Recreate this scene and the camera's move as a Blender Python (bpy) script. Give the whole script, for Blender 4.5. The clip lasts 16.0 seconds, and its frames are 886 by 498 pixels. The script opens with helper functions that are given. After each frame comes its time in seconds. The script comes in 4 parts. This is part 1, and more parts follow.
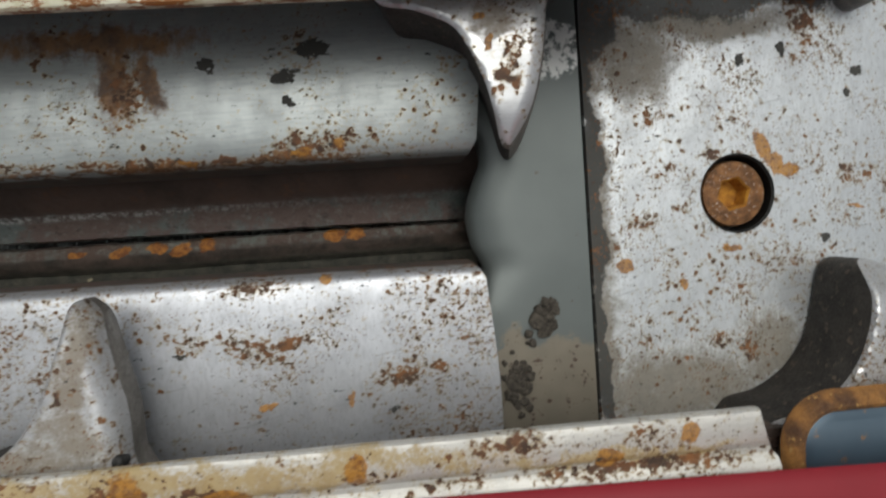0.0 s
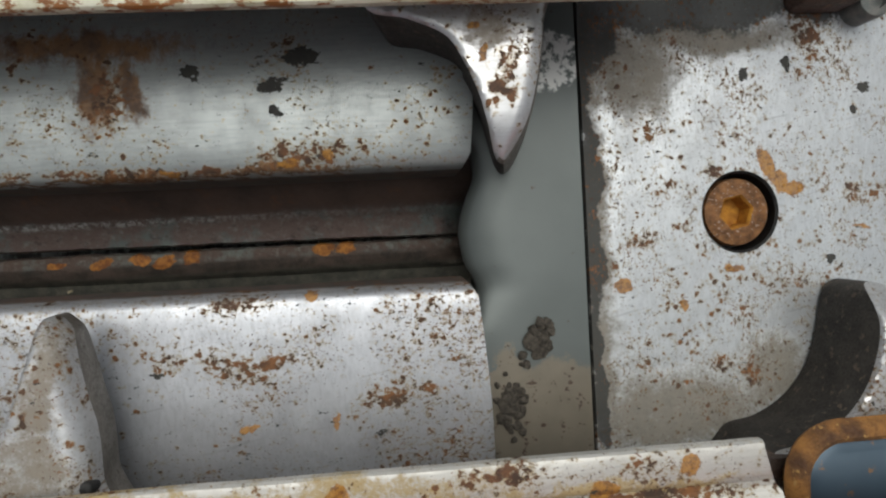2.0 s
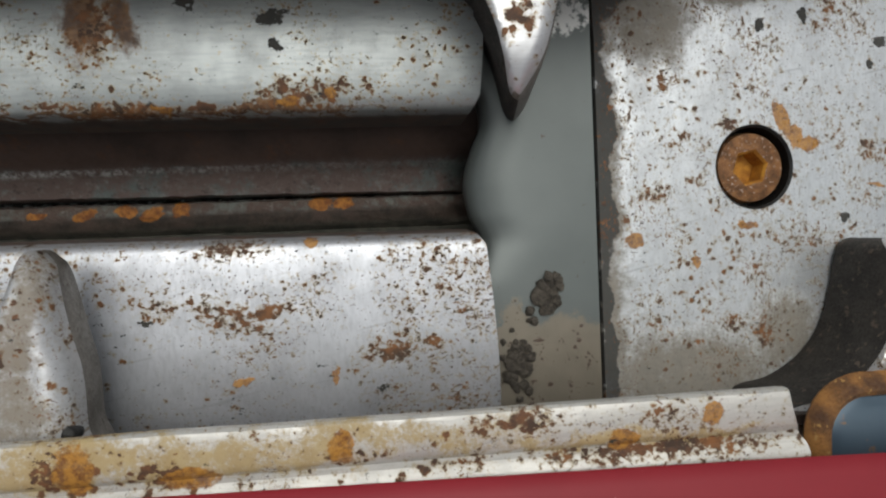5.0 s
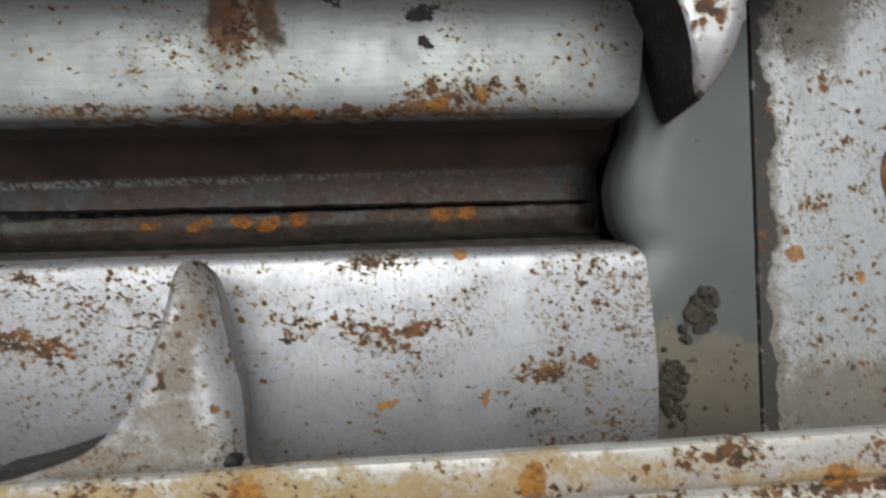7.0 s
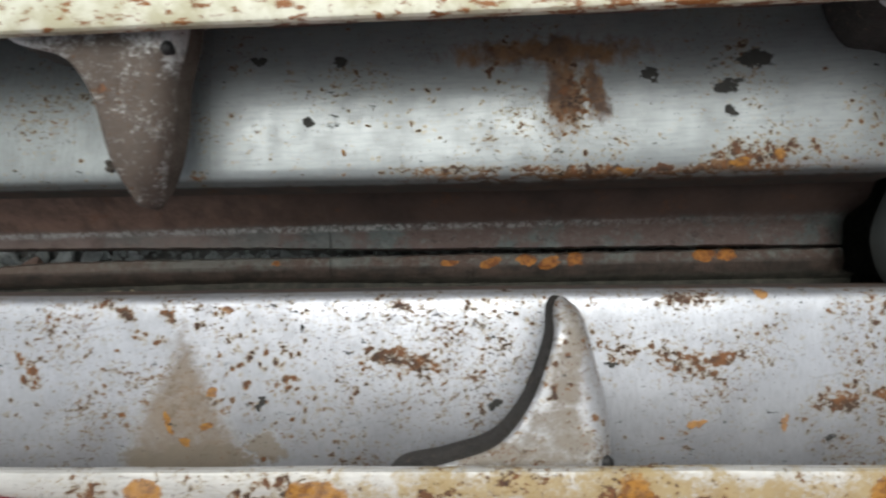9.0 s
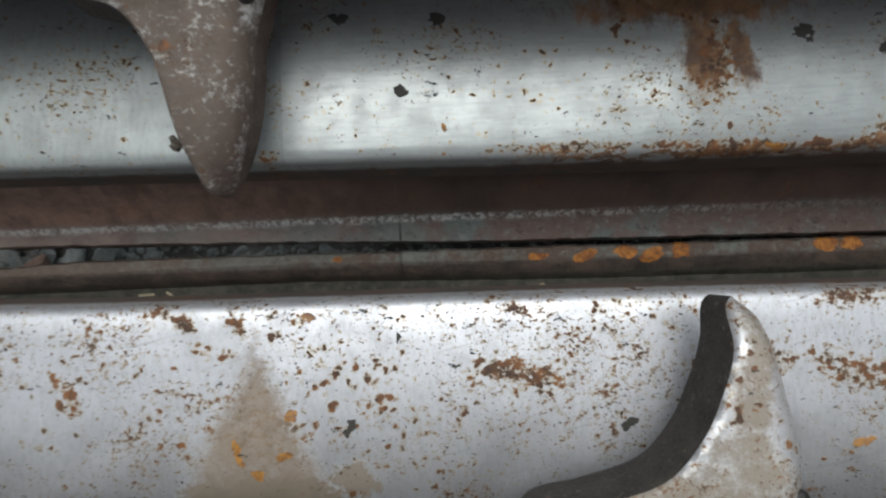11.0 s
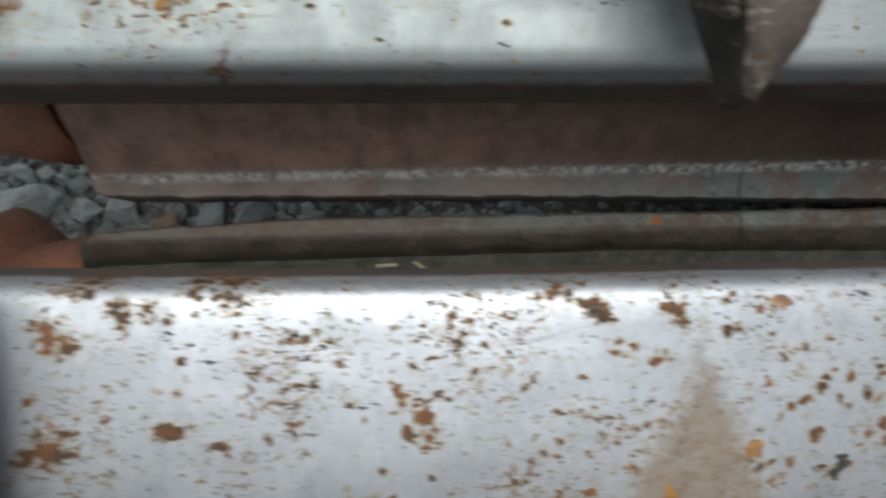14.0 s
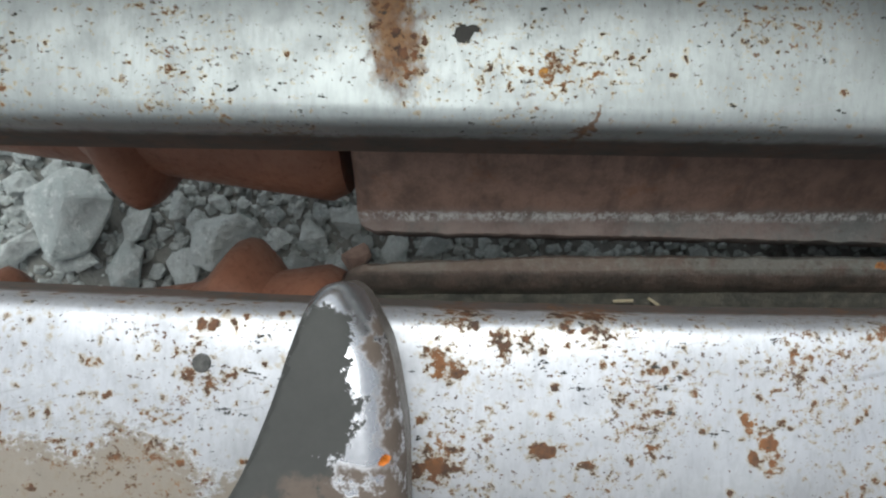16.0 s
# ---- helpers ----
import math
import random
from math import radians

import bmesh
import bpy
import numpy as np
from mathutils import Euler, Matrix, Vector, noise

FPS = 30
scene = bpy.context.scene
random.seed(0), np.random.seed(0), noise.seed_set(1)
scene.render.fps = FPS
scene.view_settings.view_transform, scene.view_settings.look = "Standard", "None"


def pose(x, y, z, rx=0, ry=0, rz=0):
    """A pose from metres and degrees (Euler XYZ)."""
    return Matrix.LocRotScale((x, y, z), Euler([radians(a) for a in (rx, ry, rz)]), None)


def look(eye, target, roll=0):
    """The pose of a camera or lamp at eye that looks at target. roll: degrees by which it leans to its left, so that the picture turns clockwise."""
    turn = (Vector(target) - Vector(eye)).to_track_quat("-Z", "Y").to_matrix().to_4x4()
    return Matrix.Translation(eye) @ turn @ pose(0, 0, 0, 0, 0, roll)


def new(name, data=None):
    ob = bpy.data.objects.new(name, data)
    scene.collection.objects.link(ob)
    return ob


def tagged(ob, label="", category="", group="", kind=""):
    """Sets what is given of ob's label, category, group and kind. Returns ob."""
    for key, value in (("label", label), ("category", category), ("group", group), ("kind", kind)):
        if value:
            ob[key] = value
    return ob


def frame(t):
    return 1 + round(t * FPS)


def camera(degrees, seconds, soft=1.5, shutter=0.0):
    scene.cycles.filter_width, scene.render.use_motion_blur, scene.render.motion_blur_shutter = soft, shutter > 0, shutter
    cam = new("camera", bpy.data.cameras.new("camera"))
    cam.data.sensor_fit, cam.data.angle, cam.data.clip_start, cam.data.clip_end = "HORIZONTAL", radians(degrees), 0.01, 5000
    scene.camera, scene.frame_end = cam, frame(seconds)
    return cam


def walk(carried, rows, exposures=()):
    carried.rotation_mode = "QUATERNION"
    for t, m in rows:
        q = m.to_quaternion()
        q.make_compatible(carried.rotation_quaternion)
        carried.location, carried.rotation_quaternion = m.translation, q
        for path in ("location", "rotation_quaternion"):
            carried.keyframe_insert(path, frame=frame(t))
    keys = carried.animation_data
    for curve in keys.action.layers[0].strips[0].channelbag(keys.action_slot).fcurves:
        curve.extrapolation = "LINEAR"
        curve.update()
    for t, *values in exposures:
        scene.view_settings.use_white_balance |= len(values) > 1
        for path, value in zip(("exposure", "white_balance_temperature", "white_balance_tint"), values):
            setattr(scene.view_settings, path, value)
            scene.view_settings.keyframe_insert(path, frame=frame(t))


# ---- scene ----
cam = camera(67.4, 16.0, soft=2.2, shutter=0.5)
ROWS = [
    (0, 0.00131, 0.00593, 0.23084, -1.948, -4.888, -3.914),
    (0.5, 0.00796, 0.01039, 0.22527, -1.015, -4.887, -2.861),
    (1, 0.00823, 0.00948, 0.22371, -1.443, -4.629, -2.964),
    (1.5, 0.00790, 0.00804, 0.21982, -2.178, -4.867, -3.476),
    (2, 0.00456, 0.00808, 0.22253, -1.242, -4.966, -3.126),
    (2.5, 0.00298, 0.00691, 0.22099, -1.276, -5.009, -3.196),
    (3, 0.00003, 0.00476, 0.21684, -1.760, -5.583, -2.844),
    (3.5, -0.00099, 0.00387, 0.21586, -1.764, -5.755, -2.860),
    (6, -0.00892, -0.01321, 0.20570, -1.178, -6.858, -2.159),
    (6.5, -0.02512, -0.01085, 0.20037, -1.495, -5.625, -3.123),
    (7, -0.03943, -0.00686, 0.19419, -0.297, -4.788, -2.227),
    (7.5, -0.04729, -0.00057, 0.20667, 1.621, -3.213, -1.939),
    (8, -0.06186, -0.00177, 0.21640, 2.950, -0.707, -1.275),
    (8.5, -0.08759, -0.00265, 0.22162, 2.163, 2.155, -1.302),
    (9, -0.10591, -0.00295, 0.22625, 2.388, 3.551, -1.143),
    (9.5, -0.12506, -0.00381, 0.23379, 2.528, 5.357, -0.701),
    (12, -0.16242, 0.00247, 0.15805, 0.991, -2.337, -2.634),
    (12.5, -0.17629, -0.00105, 0.14630, 1.908, -3.351, -1.512),
    (13, -0.18143, -0.00232, 0.13459, 0.755, -3.276, -1.203),
    (13.5, -0.21079, -0.00546, 0.13232, 0.020, -2.641, -0.541),
    (14, -0.25061, -0.00007, 0.13381, -0.670, -1.313, -1.157),
    (14.5, -0.27827, 0.00160, 0.13703, -0.125, -0.085, -0.818),
    (15, -0.30295, 0.00185, 0.13520, 0.507, -0.390, -0.423),
    (15.5, -0.31224, 0.00287, 0.14017, 0.983, -0.111, -0.377),
    (16, -0.31438, 0.00293, 0.14707, 1.648, -0.119, 0.236),
]
walk(cam, [(t, pose(*place)) for t, *place in ROWS], exposures=[(0, -0.34, 6500, 5), (6.5, -0.33, 6450, 6), (8.0, -0.10, 6400, 6), (9.5, 0.03, 6350, 6), (12, 0.0, 6250, 5), (13.5, 0.14, 6200, 4), (14.5, 0.10, 6200, 4), (15.0, 0.13, 6200, 4), (16, 0.32, 6200, 4)])

from mathutils.geometry import delaunay_2d_cdt

# ---- light ----
world = bpy.data.worlds.new("sky")
scene.world = world
world.use_nodes = True
wn = world.node_tree.nodes
sky = wn.new("ShaderNodeTexSky")
sky.sky_type, sky.sun_disc = "NISHITA", False
sky.sun_elevation, sky.sun_rotation = radians(69), radians(2)
sky.air_density, sky.dust_density, sky.ozone_density = 1.0, 4.0, 1.0
haze = wn.new("ShaderNodeHueSaturation")
haze.inputs["Saturation"].default_value = 0.3
world.node_tree.links.new(sky.outputs[0], haze.inputs["Color"])
world.node_tree.links.new(haze.outputs[0], wn["Background"].inputs[0])
wn["Background"].inputs[1].default_value = 0.11
sun_data = bpy.data.lights.new("sun", "SUN")
sun_data.energy, sun_data.angle, sun_data.color = 1.8, radians(54), (1.0, 0.985, 0.96)
sun = new("sun", sun_data)
sun.matrix_world = look((0.02, 0.46, 1.2), (0, 0, 0))


# ---- materials ----
class Mat:
    """A node material with short calls for its nodes; every call returns an output socket."""

    def __init__(self, name):
        self.m = bpy.data.materials.new(name)
        self.m.use_nodes = True
        self.t = self.m.node_tree
        self.b = self.t.nodes["Principled BSDF"]
        self.p = self.t.nodes.new("ShaderNodeTexCoord").outputs["Object"]

    def put(self, socket, v):
        if isinstance(v, bpy.types.NodeSocket):
            self.t.links.new(v, socket)
        elif isinstance(v, tuple) and len(v) == 3 and socket.type == "RGBA":
            socket.default_value = (*v, 1)
        else:
            socket.default_value = v

    def math(self, op, a, b=0.0, clamp=False):
        n = self.t.nodes.new("ShaderNodeMath")
        n.operation, n.use_clamp = op, clamp
        self.put(n.inputs[0], a), self.put(n.inputs[1], b)
        return n.outputs[0]

    def vec(self, op, a, b):
        n = self.t.nodes.new("ShaderNodeVectorMath")
        n.operation = op
        self.put(n.inputs[0], a), self.put(n.inputs[1], b)
        return n.outputs["Value"] if op in ("LENGTH", "DISTANCE") else n.outputs[0]

    def map(self, scale=(1, 1, 1), place=(0, 0, 0), rot=0.0, src=None):
        n = self.t.nodes.new("ShaderNodeMapping")
        n.vector_type = "TEXTURE"
        self.put(n.inputs[0], src or self.p)
        n.inputs["Location"].default_value = place
        n.inputs["Rotation"].default_value = (0, 0, radians(rot))
        n.inputs["Scale"].default_value = scale
        return n.outputs[0]

    def noise(self, scale, detail=3.0, rough=0.55, src=None, stretch=None, colour=False, lac=2.0):
        n = self.t.nodes.new("ShaderNodeTexNoise")
        self.put(n.inputs["Vector"], src or (self.map(stretch) if stretch else self.p))
        n.inputs["Scale"].default_value, n.inputs["Detail"].default_value = scale, detail
        n.inputs["Roughness"].default_value, n.inputs["Lacunarity"].default_value = rough, lac
        return n.outputs["Color" if colour else "Fac"]

    def voronoi(self, scale, feature="F1", src=None):
        n = self.t.nodes.new("ShaderNodeTexVoronoi")
        n.feature = feature
        self.put(n.inputs["Vector"], src or self.p)
        n.inputs["Scale"].default_value = scale
        return n.outputs["Distance"]

    def step(self, v, lo, hi, a=0.0, b=1.0):
        n = self.t.nodes.new("ShaderNodeMapRange")
        n.interpolation_type = "SMOOTHSTEP"
        self.put(n.inputs[0], v)
        for k, x in enumerate((lo, hi, a, b)):
            n.inputs[k + 1].default_value = x
        return n.outputs[0]

    def mix(self, f, a, b):
        n = self.t.nodes.new("ShaderNodeMix")
        n.data_type = "RGBA"
        self.put(n.inputs[0], f), self.put(n.inputs[6], a), self.put(n.inputs[7], b)
        return n.outputs[2]

    def most(self, *some):
        out = some[0]
        for s in some[1:]:
            out = self.math("MAXIMUM", out, s)
        return out

    def warped(self, far, scale):
        """The coordinates pushed about by noise, for ragged outlines."""
        n = self.noise(scale, 4.0, 0.65, colour=True)
        off = self.vec("MULTIPLY", self.vec("SUBTRACT", n, (0.5, 0.5, 0.5)), (far, far, 0))
        return self.vec("ADD", self.p, off)

    def stains(self, src, rows, lo=0.75, hi=1.05):
        """A mask of ragged patches; rows of x, y, half length, half width (millimetres), turn."""
        out = 0.0
        flat = self.vec("MULTIPLY", src, (1, 1, 0))
        for x, y, a, b, turn in rows:
            v = self.map((a / 1000, b / 1000, 1), (x / 1000, y / 1000, 0), turn, flat)
            one = self.step(self.vec("LENGTH", v, (0, 0, 0)), lo, hi, 1.0, 0.0)
            out = self.math("MAXIMUM", out, one)
        return out

    def done(self, colour, rough=0.5, metal=0.0, bump=None, strength=0.3, dist=0.0005, spec=0.5):
        self.put(self.b.inputs["Base Color"], colour)
        self.put(self.b.inputs["Roughness"], rough)
        self.put(self.b.inputs["Metallic"], metal)
        self.put(self.b.inputs["Specular IOR Level"], spec)
        if bump is not None:
            n = self.t.nodes.new("ShaderNodeBump")
            n.inputs["Strength"].default_value, n.inputs["Distance"].default_value = strength, dist
            self.put(n.inputs["Height"], bump)
            self.t.links.new(n.outputs[0], self.b.inputs["Normal"])
        return self.m


ORANGE, RUST, DARK_RUST, BLACK = (0.36, 0.13, 0.02), (0.130, 0.056, 0.026), (0.056, 0.032, 0.020), (0.020, 0.021, 0.02)
DIRT = (0.19, 0.16, 0.12)


def worn_steel(name, rust_rows=(), orange_rows=(), black_rows=(), dirt_rows=(), paint_shade_rows=(), speck=0.0, tar=0.0, stretch=(1.15, 1, 1), bare=(0.455, 0.48, 0.495), rough=0.41, metal=0.70, film_push=0.56, film=(DIRT, (0.26, 0.215, 0.165)), film_edge=(0.64, 0.98), film_alpha=0.88, ochre_rows=(), fan=None, lip=None, brushed=(9, 1, 1), span=None):
    """Bare, rubbed steel: faint brushing, pin-point and clustered rust, black tar spots, films of dried dirt."""
    if span:
        # a long plate in lengths: each keeps the marks that touch it
        keep = lambda rows: [r for r in rows if span[0] < r[0] + r[2] * 1.5 and r[0] - r[2] * 1.5 < span[1]]
        rust_rows, orange_rows, black_rows, dirt_rows, ochre_rows = (keep(r) for r in (rust_rows, orange_rows, black_rows, dirt_rows, ochre_rows))
    m = Mat(name)
    warp, loose = m.warped(0.005, 240), m.warped(0.02, 60)
    fine = m.noise(560, 4, 0.68, stretch=stretch)
    cluster = m.math("SUBTRACT", m.noise(42, 3, 0.65), 0.5)
    field = m.math("ADD", fine, m.math("MULTIPLY", cluster, 0.6))
    pins = m.math("ADD", m.noise(1050, 3, 0.65, stretch=stretch), m.math("MULTIPLY", cluster, 0.35))
    # separate flakes: small islands whose size follows two scales of noise
    island = m.voronoi(390, src=m.warped(0.004, 520))
    size = m.math("ADD", m.math("MULTIPLY", m.math("SUBTRACT", m.noise(210, 1), 0.5), 1.25), m.math("MULTIPLY", m.math("SUBTRACT", m.noise(26, 3, 0.6), 0.5), 1.2))
    flakes = m.math("SUBTRACT", size, island)
    if rust_rows:
        push = m.stains(warp, rust_rows, 0.2, 1.35)
        flakes = m.math("ADD", flakes, m.math("MULTIPLY", push, 0.40))
        field = m.math("ADD", field, m.math("MULTIPLY", push, 0.17))
    rust = m.most(m.step(field, 0.660 - speck, 0.730 - speck), m.step(flakes, 0.02 - 3 * speck, 0.13 - 3 * speck), m.math("MULTIPLY", m.step(pins, 0.640 - speck, 0.70 - speck), 0.85))
    halo = m.most(m.step(field, 0.585 - speck, 0.70 - speck), m.step(flakes, -0.16 - 3 * speck, 0.08 - 3 * speck))
    ink = m.math("ADD", m.noise(430, 4, 0.70, src=m.map((1.8, 1, 1), (0.31, 0.17, 0.4))), m.math("MULTIPLY", m.math("SUBTRACT", m.noise(45, 2, src=m.map(place=(0.9, 0.2, 0))), 0.5), 0.3))
    if black_rows:
        ink = m.math("ADD", ink, m.math("MULTIPLY", m.stains(warp, black_rows, 0.5, 1.3), 0.32))
    black = m.step(ink, 0.69 - tar, 0.735 - tar)
    tone = m.noise(230, 4, 0.65)
    grain = m.noise(900, 2, 0.6, stretch=brushed)
    scratch = m.step(m.noise(620, 2, 0.5, src=m.map((14, 0.7, 1), rot=12)), 0.68, 0.73)
    cloud = m.noise(14, 4, 0.6)
    mottle = m.noise(95, 5, 0.7)
    colour = m.mix(m.step(cloud, 0.35, 0.7), bare, tuple(0.88 * c for c in bare))
    colour = m.mix(m.math("MULTIPLY", m.step(mottle, 0.42, 0.68), 0.40), colour, tuple(0.62 * c for c in bare))
    colour = m.mix(m.math("MULTIPLY", m.step(grain, 0.4, 0.72), 0.30), colour, tuple(0.58 * c for c in bare))
    colour = m.mix(m.math("MULTIPLY", scratch, 0.4), colour, (0.33, 0.33, 0.34))
    colour = m.mix(m.math("MULTIPLY", halo, 0.62), colour, (0.36, 0.275, 0.14))
    dirt = 0.0
    if ochre_rows:
        wash = m.math("ADD", m.stains(m.warped(0.012, 120), ochre_rows, 0.1, 1.25), m.math("MULTIPLY", m.math("SUBTRACT", m.noise(260, 5, 0.75, stretch=(0.8, 1.6, 1)), 0.5), 1.5))
        wash = m.math("MULTIPLY", m.step(wash, 0.15, 0.85), 0.9)
        colour = m.mix(wash, colour, m.mix(m.step(m.noise(110, 4, 0.7), 0.35, 0.65), (0.085, 0.040, 0.018), (0.24, 0.115, 0.036)))
        dirt = wash
    if fan:
        # a film run down and spread out from one point
        fx, fy, left, right = fan
        at = m.t.nodes.new("ShaderNodeSeparateXYZ")
        m.put(at.inputs[0], m.warped(0.009, 110))
        down, side = m.math("SUBTRACT", fy, at.outputs[1]), m.math("SUBTRACT", at.outputs[0], fx)
        inner = m.math("MINIMUM", m.math("ADD", m.math("MULTIPLY", down, left), side), m.math("SUBTRACT", m.math("MULTIPLY", down, right), side))
        torn = m.math("ADD", inner, m.math("MULTIPLY", m.math("SUBTRACT", m.noise(500, 5, 0.75), 0.5), 0.009))
        spread = m.math("MULTIPLY", m.step(torn, -0.0050, 0.0040), m.step(m.noise(180, 4, 0.7), 0.2, 0.6, 0.7, 0.95))
        colour = m.mix(spread, colour, m.mix(tone, (0.18, 0.14, 0.103), (0.28, 0.225, 0.17)))
        rust = m.math("MULTIPLY", rust, m.math("SUBTRACT", 1.0, m.math("MULTIPLY", spread, 0.8)))
        dirt = m.most(dirt, spread) if ochre_rows else spread
    if dirt_rows:
        coat = m.math("ADD", m.math("MULTIPLY", m.stains(loose, dirt_rows, 0.3, 1.3), film_push), m.math("MULTIPLY", m.math("ADD", m.noise(700, 4, 0.75), m.noise(130, 4, 0.7)), 0.55))
        layer = m.math("MULTIPLY", m.step(coat, *film_edge), film_alpha)
        colour = m.mix(layer, colour, m.mix(tone, *film))
        dirt = m.most(dirt, layer) if ochre_rows or fan else layer
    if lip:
        # rust, grime and coloured-in shade on the cut edge that turns down into the slot
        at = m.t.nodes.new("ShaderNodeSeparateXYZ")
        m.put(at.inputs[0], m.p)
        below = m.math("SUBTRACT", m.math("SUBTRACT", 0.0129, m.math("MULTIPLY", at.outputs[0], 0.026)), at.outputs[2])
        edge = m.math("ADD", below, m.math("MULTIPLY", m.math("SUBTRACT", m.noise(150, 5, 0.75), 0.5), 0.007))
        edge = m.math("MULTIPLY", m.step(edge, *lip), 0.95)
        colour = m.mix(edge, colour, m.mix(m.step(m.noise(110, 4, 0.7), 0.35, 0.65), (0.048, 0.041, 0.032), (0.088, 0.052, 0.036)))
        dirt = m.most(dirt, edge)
    if paint_shade_rows:
        # dark grey paint that also carries shade coloured onto the surface
        coat = m.step(m.math("ADD", m.stains(loose, paint_shade_rows, 0.7, 1.1), m.math("MULTIPLY", m.math("SUBTRACT", m.noise(600, 5, 0.75), 0.5), 1.9)), 0.05, 0.85)
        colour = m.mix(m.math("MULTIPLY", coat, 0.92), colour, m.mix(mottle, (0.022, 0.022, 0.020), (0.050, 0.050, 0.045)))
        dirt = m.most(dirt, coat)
    colour = m.mix(rust, colour, m.mix(m.step(tone, 0.35, 0.65), DARK_RUST, m.mix(m.step(m.noise(90, 2), 0.35, 0.65), RUST, (0.22, 0.094, 0.033))))
    if orange_rows:
        orange = m.step(m.math("ADD", m.stains(warp, orange_rows, 0.5, 1.2), m.math("MULTIPLY", m.math("SUBTRACT", m.noise(330, 5, 0.8), 0.5), 1.7)), 0.28, 0.7)
        colour = m.mix(m.math("MULTIPLY", orange, 0.9), colour, m.mix(m.step(m.noise(420, 4, 0.75), 0.36, 0.62), (0.16, 0.060, 0.012), (0.42, 0.195, 0.028)))
        rust = m.most(rust, orange)
    colour = m.mix(black, colour, m.mix(tone, BLACK, (0.06, 0.055, 0.045)))
    cover = m.most(rust, black, dirt)
    r = m.math("ADD", m.math("ADD", rough, m.math("MULTIPLY", cover, 0.35)), m.math("MULTIPLY", m.math("SUBTRACT", mottle, 0.5), 0.25))
    shine = m.math("MULTIPLY", m.math("MULTIPLY", m.math("SUBTRACT", 1.0, cover, True), metal), m.step(mottle, 0.35, 0.65, 1.15, 0.75))
    height = m.math("ADD", m.math("MULTIPLY", cover, 0.5), m.math("ADD", m.math("MULTIPLY", grain, 0.12), m.math("ADD", m.math("MULTIPLY", mottle, 0.6), m.math("MULTIPLY", m.noise(48, 2), 2.2))))
    return m.done(colour, r, shine, height, 0.5, 0.00045)


def rusty(name, a, b, rough=0.7, scale=60, metal=0.0, spots=None):
    """Oxidised iron in two browns with a fine grain and paler rubs."""
    m = Mat(name)
    big, fine = m.noise(scale, 4, 0.6), m.noise(scale * 9, 3, 0.65)
    colour = m.mix(m.step(big, 0.3, 0.7), a, b)
    colour = m.mix(m.math("MULTIPLY", m.step(fine, 0.5, 0.75), 0.45), colour, tuple(0.55 * c for c in a))
    if spots:
        colour = m.mix(m.step(m.noise(scale * 3, 3, 0.6), 0.60, 0.68), colour, spots)
    return m.done(colour, m.step(fine, 0.2, 0.8, rough - 0.15, rough + 0.15), metal, fine, 0.4, 0.0006)


LOW = dict(
    rust_rows=[(-64, -26.8, 8, 5, -10), (-46, -30.4, 14, 6, -20), (-32, -29.6, 9, 2.5, 6), (-40.5, -11.2, 12, 4.6, 3), (0, -43.7, 12, 6, 10), (15, -41.3, 4, 3, 0), (-137.5, -27.2, 10, 4, -4), (-127, -29.9, 7, 3.5, 0), (-132, -11.4, 4, 2, 0),
               (-227.5, -10.2, 5, 2.4, -8), (-220, -13.1, 2.6, 3.5, 40), (-207, -14.1, 4, 4, 30), (-217, -19.3, 4, 2, 0), (-252, -29.5, 8, 2.4, -48), (-295, -31.8, 4.5, 2.2, 8), (-286.5, -35, 3, 2, 0), (-310, -6.8, 5, 3, 0), (-290.8, -7.2, 4, 4, 0), (-284, -8.3, 4, 4, 0), (-300, -11, 8, 3.5, -10), (-313, -14.8, 6, 5, 0), (-315.5, -34, 6, 4, 0), (-252, -33.7, 5, 3, -30)],
    orange_rows=[(-14, -50, 1.3, 3.4, -10), (-19.5, -9.8, 3, 1.6, 0), (-188, -12, 2.8, 1.3, -20), (-41, -50, 4, 1.5, 20), (-208, -48, 1.6, 4, 10), (-196, -49, 3, 1.6, 10), (-193, -38, 2.4, 1.4, 40), (-203, -54, 2, 2, 0)],
    black_rows=[(-178, -42, 1.2, 3, -25), (-164.4, -18, 1.4, 1.8, 0), (-104, -43.5, 3, 1.4, 40), (-67, -31, 3, 0.8, -20), (0, -55, 1.8, 1.6, 0)],
    film_edge=(0.76, 0.92),
    dirt_rows=[(-203, -61, 28, 7, 0), (-176, -56, 8, 7, 0), (-385, -46, 38, 22, 6), (-240, -70, 60, 6, 0), (-345, -44, 16, 12, 0)],
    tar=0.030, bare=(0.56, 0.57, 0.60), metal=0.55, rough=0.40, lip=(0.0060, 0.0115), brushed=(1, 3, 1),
)
M_LOW = [worn_steel("lower_deck_steel", speck=0.030, span=(-170, 60), **LOW), worn_steel("lower_deck_front_steel", speck=0.028, span=(-500, -170), fan=(-0.2025, -0.0200, 0.50, 0.42), **LOW)]
